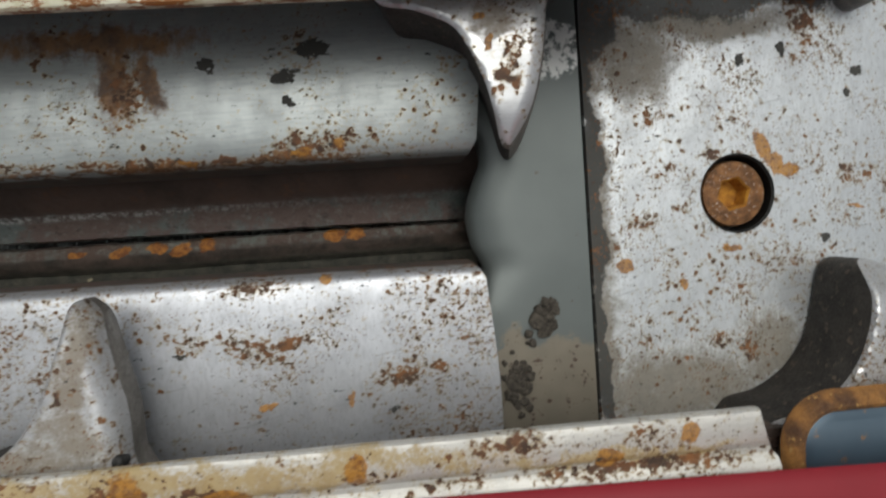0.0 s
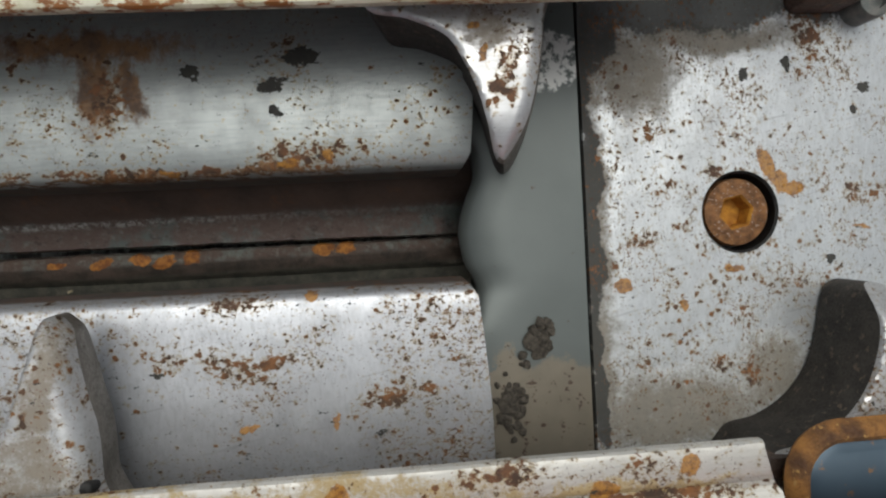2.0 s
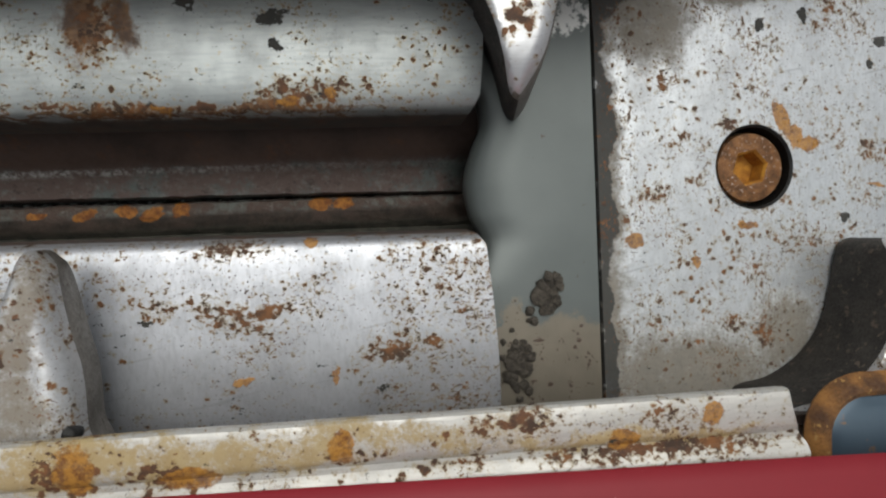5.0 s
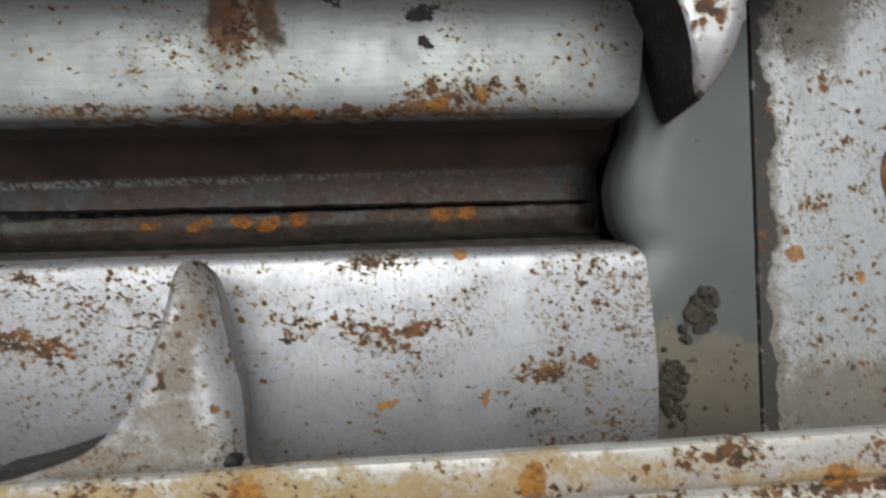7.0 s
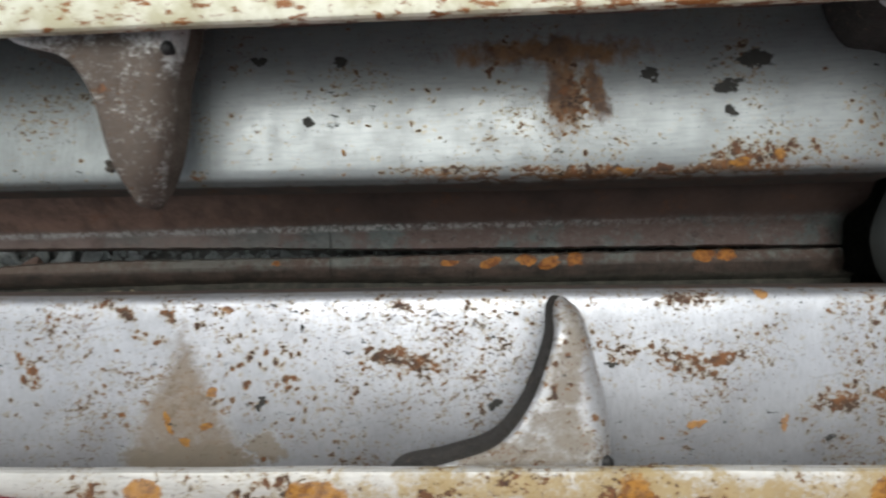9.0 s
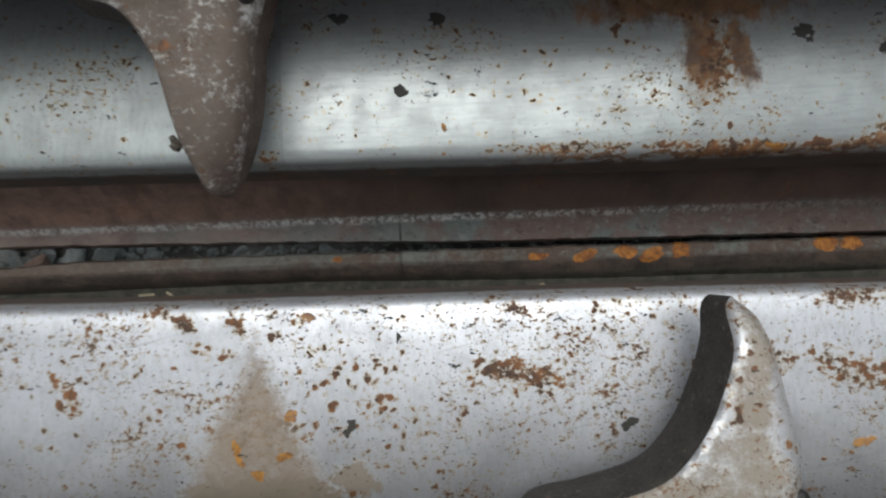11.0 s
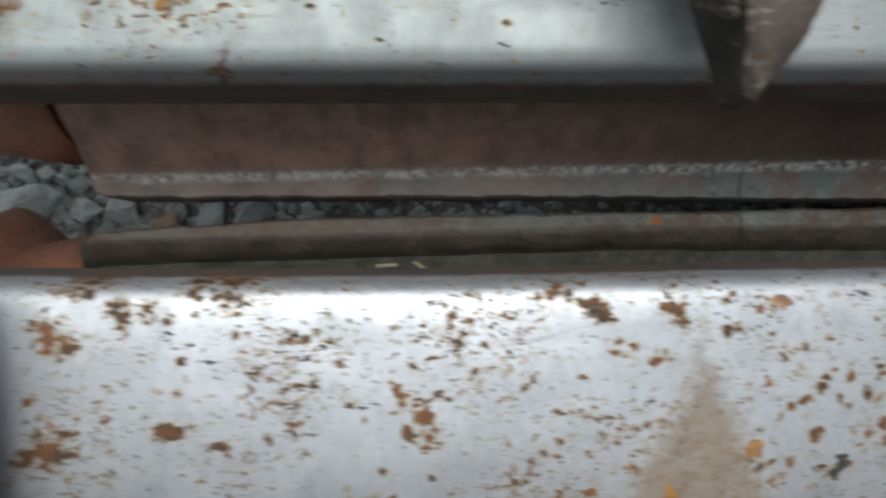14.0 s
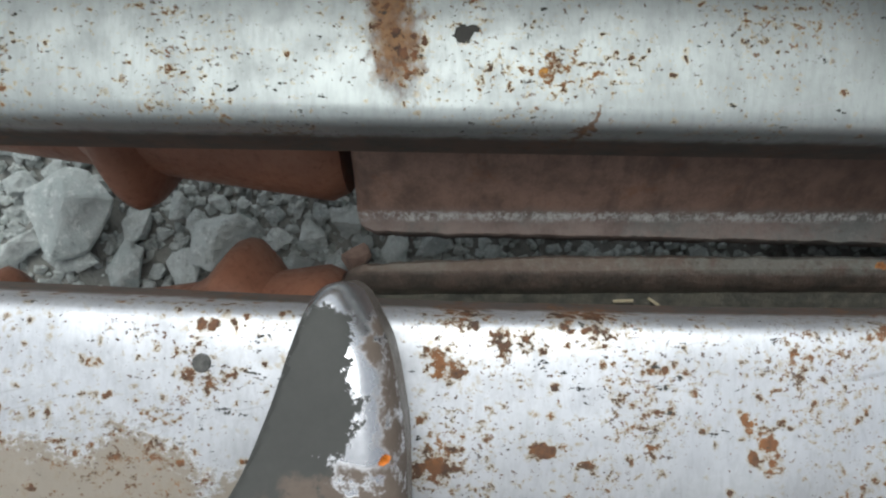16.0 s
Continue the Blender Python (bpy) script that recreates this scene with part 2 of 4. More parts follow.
UP = dict(
    rust_rows=[(-76, 54, 8, 13, 4), (-22, 34, 22, 7, 4), (-55, 30, 50, 2, 0),
               (-198, 31, 5, 3.5, 20), (-110, 31.5, 40, 1.8, 0), (-322, 48, 6, 14, 8)],
    orange_rows=[(-60, 30, 3, 1.2, 0), (-24, 31.6, 4, 1.6, 6), (-12, 34, 2, 2, 40), (-295, 40.5, 0.9, 0.9, 0), (-150, 38, 1.2, 1.2, 0)],
    black_rows=[(-27, 56, 5.5, 3.2, 10), (-19, 64.5, 7, 3.4, 10), (-52, 60.5, 3, 2.8, 0), (-26.5, 47, 2, 3, 30), (-310, 48.5, 2.6, 2, 0), (-161.5, 48, 2, 2, 0), (-151, 68, 2.4, 2, 0), (-178, 69, 2.8, 1.8, 0)],
    ochre_rows=[(-80, 57, 8, 19, 4), (-69, 56, 5, 14, 14), (-85, 69, 45, 7, 0), (-324, 50, 6.5, 20, 4), (-30, 30, 46, 1.2, 0), (-90, 29.2, 60, 1.2, 0), (-286, 31, 1.0, 5, -30)],
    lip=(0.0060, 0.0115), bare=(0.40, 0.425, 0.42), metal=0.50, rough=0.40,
)
M_UP = [worn_steel("upper_deck_steel", speck=-0.008, tar=0.018, span=(-198, 60), **UP), worn_steel("upper_deck_front_steel", speck=0.012, tar=0.030, brushed=(1, 4, 1), span=(-500, -198), **{**UP, "rough": 0.47, "bare": (0.355, 0.38, 0.372)})]
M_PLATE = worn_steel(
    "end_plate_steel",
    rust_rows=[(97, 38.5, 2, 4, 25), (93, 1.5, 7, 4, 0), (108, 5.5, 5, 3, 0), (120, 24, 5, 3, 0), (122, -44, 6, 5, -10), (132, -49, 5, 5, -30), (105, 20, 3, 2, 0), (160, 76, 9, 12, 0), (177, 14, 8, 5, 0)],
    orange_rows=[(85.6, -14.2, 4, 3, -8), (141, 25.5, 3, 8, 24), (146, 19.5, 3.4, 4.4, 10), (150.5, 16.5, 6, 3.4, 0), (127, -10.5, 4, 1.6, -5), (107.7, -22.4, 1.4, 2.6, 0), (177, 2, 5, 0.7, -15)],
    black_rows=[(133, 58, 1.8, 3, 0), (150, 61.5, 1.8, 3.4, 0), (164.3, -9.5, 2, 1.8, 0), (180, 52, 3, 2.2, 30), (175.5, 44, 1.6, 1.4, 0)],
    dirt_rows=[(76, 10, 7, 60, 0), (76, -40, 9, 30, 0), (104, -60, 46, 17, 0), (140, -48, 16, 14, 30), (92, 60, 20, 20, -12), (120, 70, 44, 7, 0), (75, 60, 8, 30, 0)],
    # old paint; the rows along the top also colour in the shade there
    paint_shade_rows=[(112, 91, 52, 21, 0), (79, 74, 10, 16, 0), (75, 20, 4, 60, 0), (74.5, -45, 3, 30, 0), (165, 86, 20, 12, 0)],
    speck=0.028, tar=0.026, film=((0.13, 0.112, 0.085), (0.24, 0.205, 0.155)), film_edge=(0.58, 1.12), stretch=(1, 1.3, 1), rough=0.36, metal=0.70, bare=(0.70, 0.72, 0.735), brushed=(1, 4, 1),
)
M_LUG = worn_steel("lug_steel", dirt_rows=[(-84, -26, 7, 20, -15), (-102, -50, 26, 9, 0), (-86, -44, 11, 12, 0), (34, 63, 9, 6, 0)], film_push=0.4, rust_rows=[(39, 50, 4, 9, -14), (41, 45, 2.4, 4, 20), (36, 42, 2, 5, 0)], orange_rows=[(34, 55.8, 1.4, 3, -12), (31, 63, 2, 1.6, 0)], speck=0.030, tar=0.02, rough=0.36, metal=0.65, stretch=(1, 1, 1), bare=(0.60, 0.60, 0.61))
M_LUG_DIRTY = worn_steel("dirty_lug_steel", dirt_rows=[(-212, 50, 30, 28, 0), (-203, 30, 14, 20, 0), (-196, 45, 9, 30, 0)], rust_rows=[(-208, 50, 8, 6, 0)], speck=0.0, rough=0.45, metal=0.5, stretch=(1, 1, 1), bare=(0.64, 0.64, 0.62), film_push=0.38, film_edge=(0.68, 0.92), film_alpha=0.97, film=((0.045, 0.032, 0.024), (0.125, 0.092, 0.068)))
M_BAR_STEEL = worn_steel(
    "bar_steel",
    rust_rows=[(-10, -58, 6, 6, 0), (-72, -58, 9, 8, 0), (-50, -62, 11, 5, 0), (-160, -57, 18, 6, 0), (-120, -60, 12, 5, 5), (60, -64, 60, 2.4, 0), (-210, -58, 7, 5, 0), (30, -55, 14, 4, 0)],
    orange_rows=[(57, -61, 4.5, 3.4, -10), (-70, -58, 5, 7, 0), (-11, -57, 3.5, 5, 0), (80, -56, 3, 3, 0), (-150, -58, 9, 5, 0), (-45, -62, 8, 3, 0), (-195, -57, 6, 4, 0)],
    dirt_rows=[(-60, -57, 130, 9, 0), (60, -60, 50, 4, 0)], film_push=0.40, film_edge=(0.74, 0.98), film=((0.30, 0.185, 0.05), (0.50, 0.39, 0.19)), speck=0.02, rough=0.45, metal=0.4, bare=(0.62, 0.60, 0.56),
)


def yellowed():
    m = Mat("yellowed_bar_paint")
    rust = m.step(m.math("ADD", m.noise(420, 5, 0.7, stretch=(2.2, 1, 1)), m.math("MULTIPLY", m.noise(40, 3), 0.5)), 0.755, 0.83)
    colour = m.mix(m.step(m.noise(70, 5, 0.7), 0.35, 0.65), (0.50, 0.465, 0.31), (0.72, 0.705, 0.58))
    return m.done(m.mix(rust, colour, m.mix(m.noise(120), ORANGE, RUST)), 0.5, 0.15, rust, 0.3, 0.0004)


M_BAR_CREAM = yellowed()


def grey_cast():
    """Smooth grey paint that is still whole, with a soft sheen and a little grime towards one side."""
    m = Mat("grey_paint")
    colour = m.mix(m.noise(30, 4, 0.5), (0.085, 0.097, 0.093), (0.15, 0.164, 0.159))
    grime = m.math("MULTIPLY", m.step(m.math("ADD", m.stains(m.warped(0.016, 110), [(62, -60, 30, 25, 8), (44, -54, 9, 26, 0)], 0.75, 1.05), m.math("MULTIPLY", m.math("SUBTRACT", m.noise(260, 5, 0.75), 0.5), 0.8)), 0.2, 0.8), 0.85)
    colour = m.mix(grime, colour, m.mix(m.noise(120, 4), (0.15, 0.126, 0.094), (0.25, 0.212, 0.16)))
    bare = m.stains(m.warped(0.006, 400), [(62, 64, 14, 11, 0)], 0.85, 1.0)
    bare = m.math("MULTIPLY", bare, m.step(m.noise(350, 3, 0.6), 0.4, 0.55))
    colour = m.mix(bare, colour, (0.66, 0.66, 0.64))
    colour = m.mix(m.step(m.math("ADD", m.noise(300, 4, 0.7), m.math("MULTIPLY", grime, 0.10)), 0.68, 0.73), colour, (0.07, 0.045, 0.03))
    return m.done(colour, 0.42, 0.35, m.noise(300), 0.08, 0.0003)


M_GREY = grey_cast()
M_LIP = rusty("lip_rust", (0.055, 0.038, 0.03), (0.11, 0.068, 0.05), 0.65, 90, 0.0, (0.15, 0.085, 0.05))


def split_xyz(m, src):
    n = m.t.nodes.new("ShaderNodeSeparateXYZ")
    m.put(n.inputs[0], src)
    return n.outputs


def iron_face(m, base, other, rub):
    """Grey iron with brown patches, rubbed across and pitted."""
    colour = m.mix(m.step(m.noise(46, 6, 0.75), 0.42, 0.56), base, other)
    colour = m.mix(m.math("MULTIPLY", m.step(m.noise(330, 5, 0.8), 0.50, 0.70), 0.55), colour, rub)
    return m.mix(m.math("MULTIPLY", m.step(m.noise(300, 5, 0.8, src=m.map((1.3, 1, 1), (0.3, 0.8, 0.1))), 0.53, 0.66), 0.7), colour, (0.052, 0.038, 0.031))


def upper_roll():
    """Brown paint paled by dust and coloured-in light towards the open front, a ragged bright ridge, and a worn iron
    knife face below it.
    """
    m = Mat("upper_roll_iron")
    fine = m.noise(360, 4, 0.7)
    x, y, z = split_xyz(m, m.warped(0.0022, 330))
    colour = m.mix(m.step(m.noise(40, 4, 0.6), 0.3, 0.7), (0.060, 0.041, 0.034), (0.105, 0.067, 0.053))
    # paler brown towards the front stands in for light at the open end
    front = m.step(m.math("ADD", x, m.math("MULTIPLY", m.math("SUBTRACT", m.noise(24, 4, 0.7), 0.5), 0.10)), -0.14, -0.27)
    dust_light = m.math("MULTIPLY", front, m.step(m.noise(120, 5, 0.75), 0.30, 0.68, 0.35, 0.95))
    colour = m.mix(dust_light, colour, (0.33, 0.205, 0.155))
    colour = m.mix(m.math("MULTIPLY", m.step(m.noise(150, 5, 0.7, stretch=(0.9, 3, 3)), 0.47, 0.68), 0.45), colour, (0.095, 0.062, 0.052))
    colour = m.mix(m.math("MULTIPLY", m.step(m.noise(60, 5, 0.75, src=m.map(place=(0.7, 0.1, 0))), 0.56, 0.72), 0.5), colour, (0.20, 0.080, 0.032))
    # the knife face gets the same painted light towards the front
    face = m.mix(m.math("MULTIPLY", front, m.step(m.noise(90, 5, 0.75), 0.3, 0.7, 0.3, 0.9)), iron_face(m, (0.125, 0.142, 0.134), (0.135, 0.094, 0.080), (0.25, 0.25, 0.24)), (0.34, 0.265, 0.235))
    low = m.step(y, 0.0172, 0.0206, 1.0, 0.0)
    colour = m.mix(low, colour, face)
    bright = m.math("MULTIPLY", m.math("MULTIPLY", m.step(y, 0.0156, 0.0174), m.step(y, 0.0192, 0.0180)), m.step(x, 0.02, -0.20, 0.12, 1.0))
    bright = m.math("MULTIPLY", bright, m.step(m.noise(520, 5, 0.8, stretch=(0.9, 1.4, 1)), 0.42, 0.60))
    colour = m.mix(bright, colour, (0.60, 0.585, 0.56))
    return m.done(colour, m.step(fine, 0.2, 0.8, 0.42, 0.7), m.math("MULTIPLY", low, 0.2), m.math("ADD", fine, m.noise(150, 4, 0.7)), 0.45, 0.0006)


def lower_roll(rows):
    """Worn iron edge with fresh orange rust, brown foot, and a grimy olive shelf."""
    m = Mat("lower_roll_iron")
    fine = m.noise(330, 5, 0.75)
    x, y, z = split_xyz(m, m.warped(0.0022, 300))
    front = m.step(m.math("ADD", x, m.math("MULTIPLY", m.math("SUBTRACT", m.noise(24, 4, 0.7), 0.5), 0.10)), -0.12, -0.34)
    colour = m.mix(m.step(m.noise(130, 5, 0.75), 0.35, 0.65), (0.036, 0.036, 0.029), (0.090, 0.083, 0.064))
    colour = m.mix(m.math("MULTIPLY", m.step(fine, 0.55, 0.70), 0.5), colour, (0.15, 0.135, 0.11))
    foot = m.mix(m.step(m.noise(80, 5, 0.75), 0.35, 0.65), (0.034, 0.027, 0.021), (0.090, 0.062, 0.048))
    colour = m.mix(m.step(y, -0.0050, -0.0018), colour, foot)
    face = m.mix(m.math("MULTIPLY", front, 0.7), iron_face(m, (0.15, 0.158, 0.142), (0.105, 0.070, 0.055), (0.27, 0.275, 0.25)), m.mix(fine, (0.13, 0.09, 0.07), (0.24, 0.20, 0.165)))
    colour = m.mix(m.step(y, 0.0004, 0.0030), colour, face)
    fresh = m.step(m.math("ADD", m.stains(m.warped(0.005, 240), rows, 0.3, 1.2), m.math("MULTIPLY", m.math("SUBTRACT", m.noise(380, 5, 0.8), 0.5), 1.3)), 0.24, 0.5)
    colour = m.mix(m.math("MULTIPLY", fresh, 0.92), colour, m.mix(m.step(m.noise(300, 4, 0.75), 0.35, 0.65), (0.20, 0.066, 0.014), (0.50, 0.20, 0.032)))
    return m.done(colour, 0.7, 0.1, m.math("ADD", fine, m.noise(120, 4, 0.7)), 0.9, 0.0011)


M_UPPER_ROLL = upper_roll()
M_LOWER_ROLL = lower_roll([(-103, 2.6, 5, 2.4, 20), (-89, 3.4, 5, 2.6, 0), (-80, 2.2, 5, 2.6, 25), (-70, 3.4, 4, 3, 40), (-20, 4, 5.4, 3.2, 0), (-11, 4, 4.4, 3.2, 0), (-120, 3, 4, 1.6, 0), (-190, 4, 2, 1.4, 0)])
M_RED_IRON = rusty("red_brown_nose", (0.20, 0.085, 0.052), (0.29, 0.13, 0.08), 0.5, 45)
M_DARK = rusty("dark_frame", (0.02, 0.018, 0.016), (0.04, 0.034, 0.03), 0.8, 40)
# near-black puts the hollow flanks' shade into the colour, with rust specks
M_LUG_SHADE = rusty("lug_flank_shade", (0.022, 0.019, 0.016), (0.044, 0.038, 0.032), 0.8, 120, 0.0, (0.10, 0.075, 0.055))
M_SHOULDER = rusty("lug_shoulder", (0.115, 0.100, 0.085), (0.22, 0.20, 0.178), 0.45, 110, 0.3, (0.11, 0.09, 0.07))
M_DIRTY_SHOULDER = rusty("dirty_lug_shoulder", (0.062, 0.047, 0.036), (0.125, 0.098, 0.076), 0.8, 120, 0.0, (0.07, 0.05, 0.038))
M_STRAW = rusty("straw_yellow", (0.36, 0.31, 0.2), (0.44, 0.38, 0.27), 0.7, 300)


M_LINK = rusty("link_iron", (0.11, 0.12, 0.115), (0.20, 0.19, 0.175), 0.5, 200, 0.3)


def red_plastic():
    m = Mat("red_hood_plastic")
    colour = m.mix(m.noise(50, 4), (0.205, 0.011, 0.019), (0.26, 0.017, 0.026))
    scuff = m.step(m.noise(320, 3, 0.6, stretch=(2, 1, 1)), 0.70, 0.74)
    return m.done(m.mix(scuff, colour, (0.55, 0.28, 0.27)), 0.5, 0.0, m.noise(500), 0.08, 0.0003, 0.3)


M_RED = red_plastic()


def blue_enamel():
    m = Mat("blue_worn_paint")
    colour = m.mix(m.noise(45, 4), (0.035, 0.062, 0.09), (0.085, 0.12, 0.155))
    return m.done(m.mix(m.step(m.noise(160, 3), 0.62, 0.7), colour, (0.22, 0.12, 0.06)), 0.35, 0.3, m.noise(300), 0.1, 0.0003)


M_BLUE = blue_enamel()
M_RIM = rusty("orange_rust_rim", (0.075, 0.034, 0.015), (0.32, 0.145, 0.036), 0.85, 120, 0.0, (0.36, 0.21, 0.07))
M_SCREW = rusty("screw_rust", (0.10, 0.042, 0.014), (0.29, 0.135, 0.05), 0.7, 300, 0.2, (0.42, 0.33, 0.28))
M_SOCKET = rusty("socket_rust", (0.26, 0.095, 0.010), (0.58, 0.27, 0.028), 0.8, 200)
M_RIVET = rusty("rivet_iron", (0.05, 0.05, 0.048), (0.13, 0.127, 0.12), 0.65, 500, 0.15)
# black that puts shade into the screw pit, plate edge and lug holes
M_RECESS_BLACK = rusty("recess_black", (0.006, 0.006, 0.006), (0.014, 0.013, 0.012), 0.5, 200)


def shiny_lug():
    """A lug rubbed bright: grey film torn off in flakes over polished steel, brown at the shoulder."""
    m = Mat("polished_lug_steel")
    torn = m.vec("ADD", m.warped(0.010, 170), m.vec("MULTIPLY", m.vec("SUBTRACT", m.noise(700, 4, 0.8, colour=True), (0.5, 0.5, 0.5)), (0.007, 0.007, 0)))
    film = m.stains(torn, [(-333.5, -13.5, 5.5, 10.5, -22), (-334, -7.5, 3.6, 6, -12), (-332, -19, 6, 6, 0), (-342, -30, 12, 14, -10)], 0.92, 1.0)
    dirt = m.math("MULTIPLY", m.stains(m.warped(0.01, 200), [(-327, -32, 16, 7, 0), (-322.5, -8, 4.5, 7, -20), (-319, -21, 5.2, 20, 4)], 0.6, 1.0), m.step(m.noise(300, 4, 0.7), 0.36, 0.5))
    colour = m.mix(m.noise(90, 3), (0.50, 0.50, 0.52), (0.72, 0.72, 0.74))
    colour = m.mix(film, colour, m.mix(m.noise(200, 5, 0.75), (0.036, 0.037, 0.034), (0.066, 0.066, 0.061)))
    colour = m.mix(dirt, colour, m.mix(m.noise(260, 4, 0.7), (0.075, 0.056, 0.044), (0.155, 0.122, 0.098)))
    colour = m.mix(m.stains(m.warped(0.002, 300), [(-322.5, -25, 0.9, 0.9, 0)]), colour, (0.75, 0.22, 0.03))
    cover = m.most(film, dirt)
    return m.done(colour, m.step(cover, 0, 1, 0.27, 0.8), m.step(cover, 0, 1, 0.9, 0.0), cover, 0.15, 0.0003)


M_SHINY = shiny_lug()


def stone_material(name, k):
    """Crushed grey rock; k: how many noise cells to a unit of the object."""
    m = Mat(name)
    info = m.t.nodes.new("ShaderNodeObjectInfo").outputs["Random"]
    off = m.t.nodes.new("ShaderNodeCombineXYZ")
    for n in range(3):
        m.put(off.inputs[n], m.math("MULTIPLY", info, 37.0 + 11 * n))
    src = m.vec("ADD", m.p, off.outputs[0])
    tone = m.mix(info, (0.36, 0.40, 0.39), (0.66, 0.70, 0.675))
    tone = m.mix(m.step(m.noise(k, 5, 0.7, src=src), 0.35, 0.7), tone, (0.46, 0.485, 0.47))
    tone = m.mix(m.math("MULTIPLY", m.step(m.noise(3.6 * k, 4, 0.75, src=src), 0.5, 0.7), 0.6), tone, (0.76, 0.78, 0.755))
    tone = m.mix(m.math("MULTIPLY", m.step(m.noise(2.2 * k, 5, 0.8, src=src), 0.56, 0.68), 0.55), tone, (0.16, 0.172, 0.162))
    high = m.math("ADD", m.noise(1.6 * k, 6, 0.75, src=src), m.math("MULTIPLY", m.voronoi(1.8 * k, src=src), 0.6))
    return m.done(tone, 0.9, 0.0, high, 0.95, 0.0026)


M_STONE = stone_material("crushed_stone", 1.4)
M_CHIPS = stone_material("stone_chips", 150)
M_RED_STONE = rusty("reddish_stone", (0.22, 0.14, 0.11), (0.34, 0.23, 0.18), 0.9, 1.6)
M_CLOD = rusty("clod_dirt", (0.028, 0.023, 0.018), (0.10, 0.085, 0.067), 0.95, 1.6)


def ground_material():
    m = Mat("stone_dust_ground")
    return m.done(m.mix(m.noise(160, 5, 0.7), (0.13, 0.132, 0.122), (0.34, 0.34, 0.315)), 0.95, 0.0, m.noise(220, 4, 0.7), 0.9, 0.003)


M_GROUND = ground_material()


# ---- mesh helpers ----
def mesh_of(name, verts, faces, mats, slots=None, smooth=35):
    me = bpy.data.meshes.new(name)
    me.from_pydata(verts, [], faces)
    for mt in mats if isinstance(mats, (list, tuple)) else [mats]:
        me.materials.append(mt)
    if slots:
        me.polygons.foreach_set("material_index", slots)
    bm = bmesh.new()
    bm.from_mesh(me)
    bmesh.ops.recalc_face_normals(bm, faces=bm.faces)
    bm.to_mesh(me)
    bm.free()
    if smooth:
        me.polygons.foreach_set("use_smooth", [True] * len(me.polygons))
        me.set_sharp_from_angle(angle=radians(smooth))
    me.update()
    return me


def part(name, me, parent=None, label=""):
    ob = new(name, me)
    ob.parent = parent
    return tagged(ob, label) if label else ob


def thing(name, label, category, group="", kind=""):
    return tagged(new(name), label, category, group, kind)


def sweep(rings, slots_of=None, caps=True):
    """Closed rings of points joined one to the next. Returns vertices, faces and slots."""
    n = len(rings[0])
    verts = [p for r in rings for p in r]
    faces, slots = [], []
    for i in range(len(rings) - 1):
        for j in range(n):
            k = (j + 1) % n
            faces.append((i * n + j, i * n + k, (i + 1) * n + k, (i + 1) * n + j))
            slots.append(slots_of(j) if slots_of else 0)
    if caps:
        faces.append(tuple(reversed(range(n))))
        faces.append(tuple(range((len(rings) - 1) * n, len(rings) * n)))
        slots += [slots_of(0) if slots_of else 0] * 2
    return verts, faces, slots


def along(lo, hi, n):
    return [lo + (hi - lo) * i / (n - 1) for i in range(n)]


def lerp_table(x, table):
    xs, ys = [a for a, _ in table], [b for _, b in table]
    return float(np.interp(x, xs, ys))


def curve_through(points, per=8, closed=True):
    """A Catmull-Rom line through points."""
    out, n = [], len(points)
    last = n if closed else n - 1
    for i in range(last):
        if closed:
            a, b, c, d = (np.array(points[(i + k) % n], float) for k in (-1, 0, 1, 2))
        else:
            a, b, c, d = (np.array(points[min(max(i + k, 0), n - 1)], float) for k in (-1, 0, 1, 2))
        for s in range(per):
            t = s / per
            out.append(tuple(0.5 * (2 * b + (c - a) * t + (2 * a - 5 * b + 4 * c - d) * t * t + (3 * b - a - 3 * c + d) * t**3)))
    if not closed:
        out.append(tuple(points[-1]))
    return out


def box(lo, hi, bevel=0.001):
    """A bevelled box as rings: a rounded rectangle lofted along z."""
    (x0, y0, z0), (x1, y1, z1) = lo, hi
    b = bevel

    def ring(inset, z):
        c = b + inset
        pts = []
        for sx, sy, order in ((1, 1, 0), (-1, 1, 1), (-1, -1, 2), (1, -1, 3)):
            cx, cy = (x1 - c if sx > 0 else x0 + c), (y1 - c if sy > 0 else y0 + c)
            for k in (0, 45, 90):
                a = radians(order * 90 + k)
                pts.append((cx + b * math.cos(a), cy + b * math.sin(a), z))
        return pts

    rings = [ring(b, z0), ring(0.3 * b, z0 + 0.3 * b), ring(0, z0 + b), ring(0, z1 - b), ring(0.3 * b, z1 - 0.3 * b), ring(b, z1)]
    return sweep(rings)


# ---- ground ----
GROUND_Z = -0.128


def dune(x, y):
    return GROUND_Z + 0.008 * noise.noise((x * 18, y * 18, 0.3)) + 0.004 * noise.noise((x * 70, y * 70, 2.0))


far = [-30, -8, -2, -1] + along(-0.62, 0.42, 90) + [1, 2, 8, 30]
gv = [(x, y, dune(x, y) if abs(x) < 0.8 and abs(y) < 0.8 else GROUND_Z) for x in far for y in far]
gn = len(far)
gf = [(i * gn + j, (i + 1) * gn + j, (i + 1) * gn + j + 1, i * gn + j + 1) for i in range(gn - 1) for j in range(gn - 1)]
ground = tagged(new("ground", mesh_of("ground", gv, gf, M_GROUND, smooth=80)), "grey crushed-stone ground with dust between the stones", "ground", kind="structure")

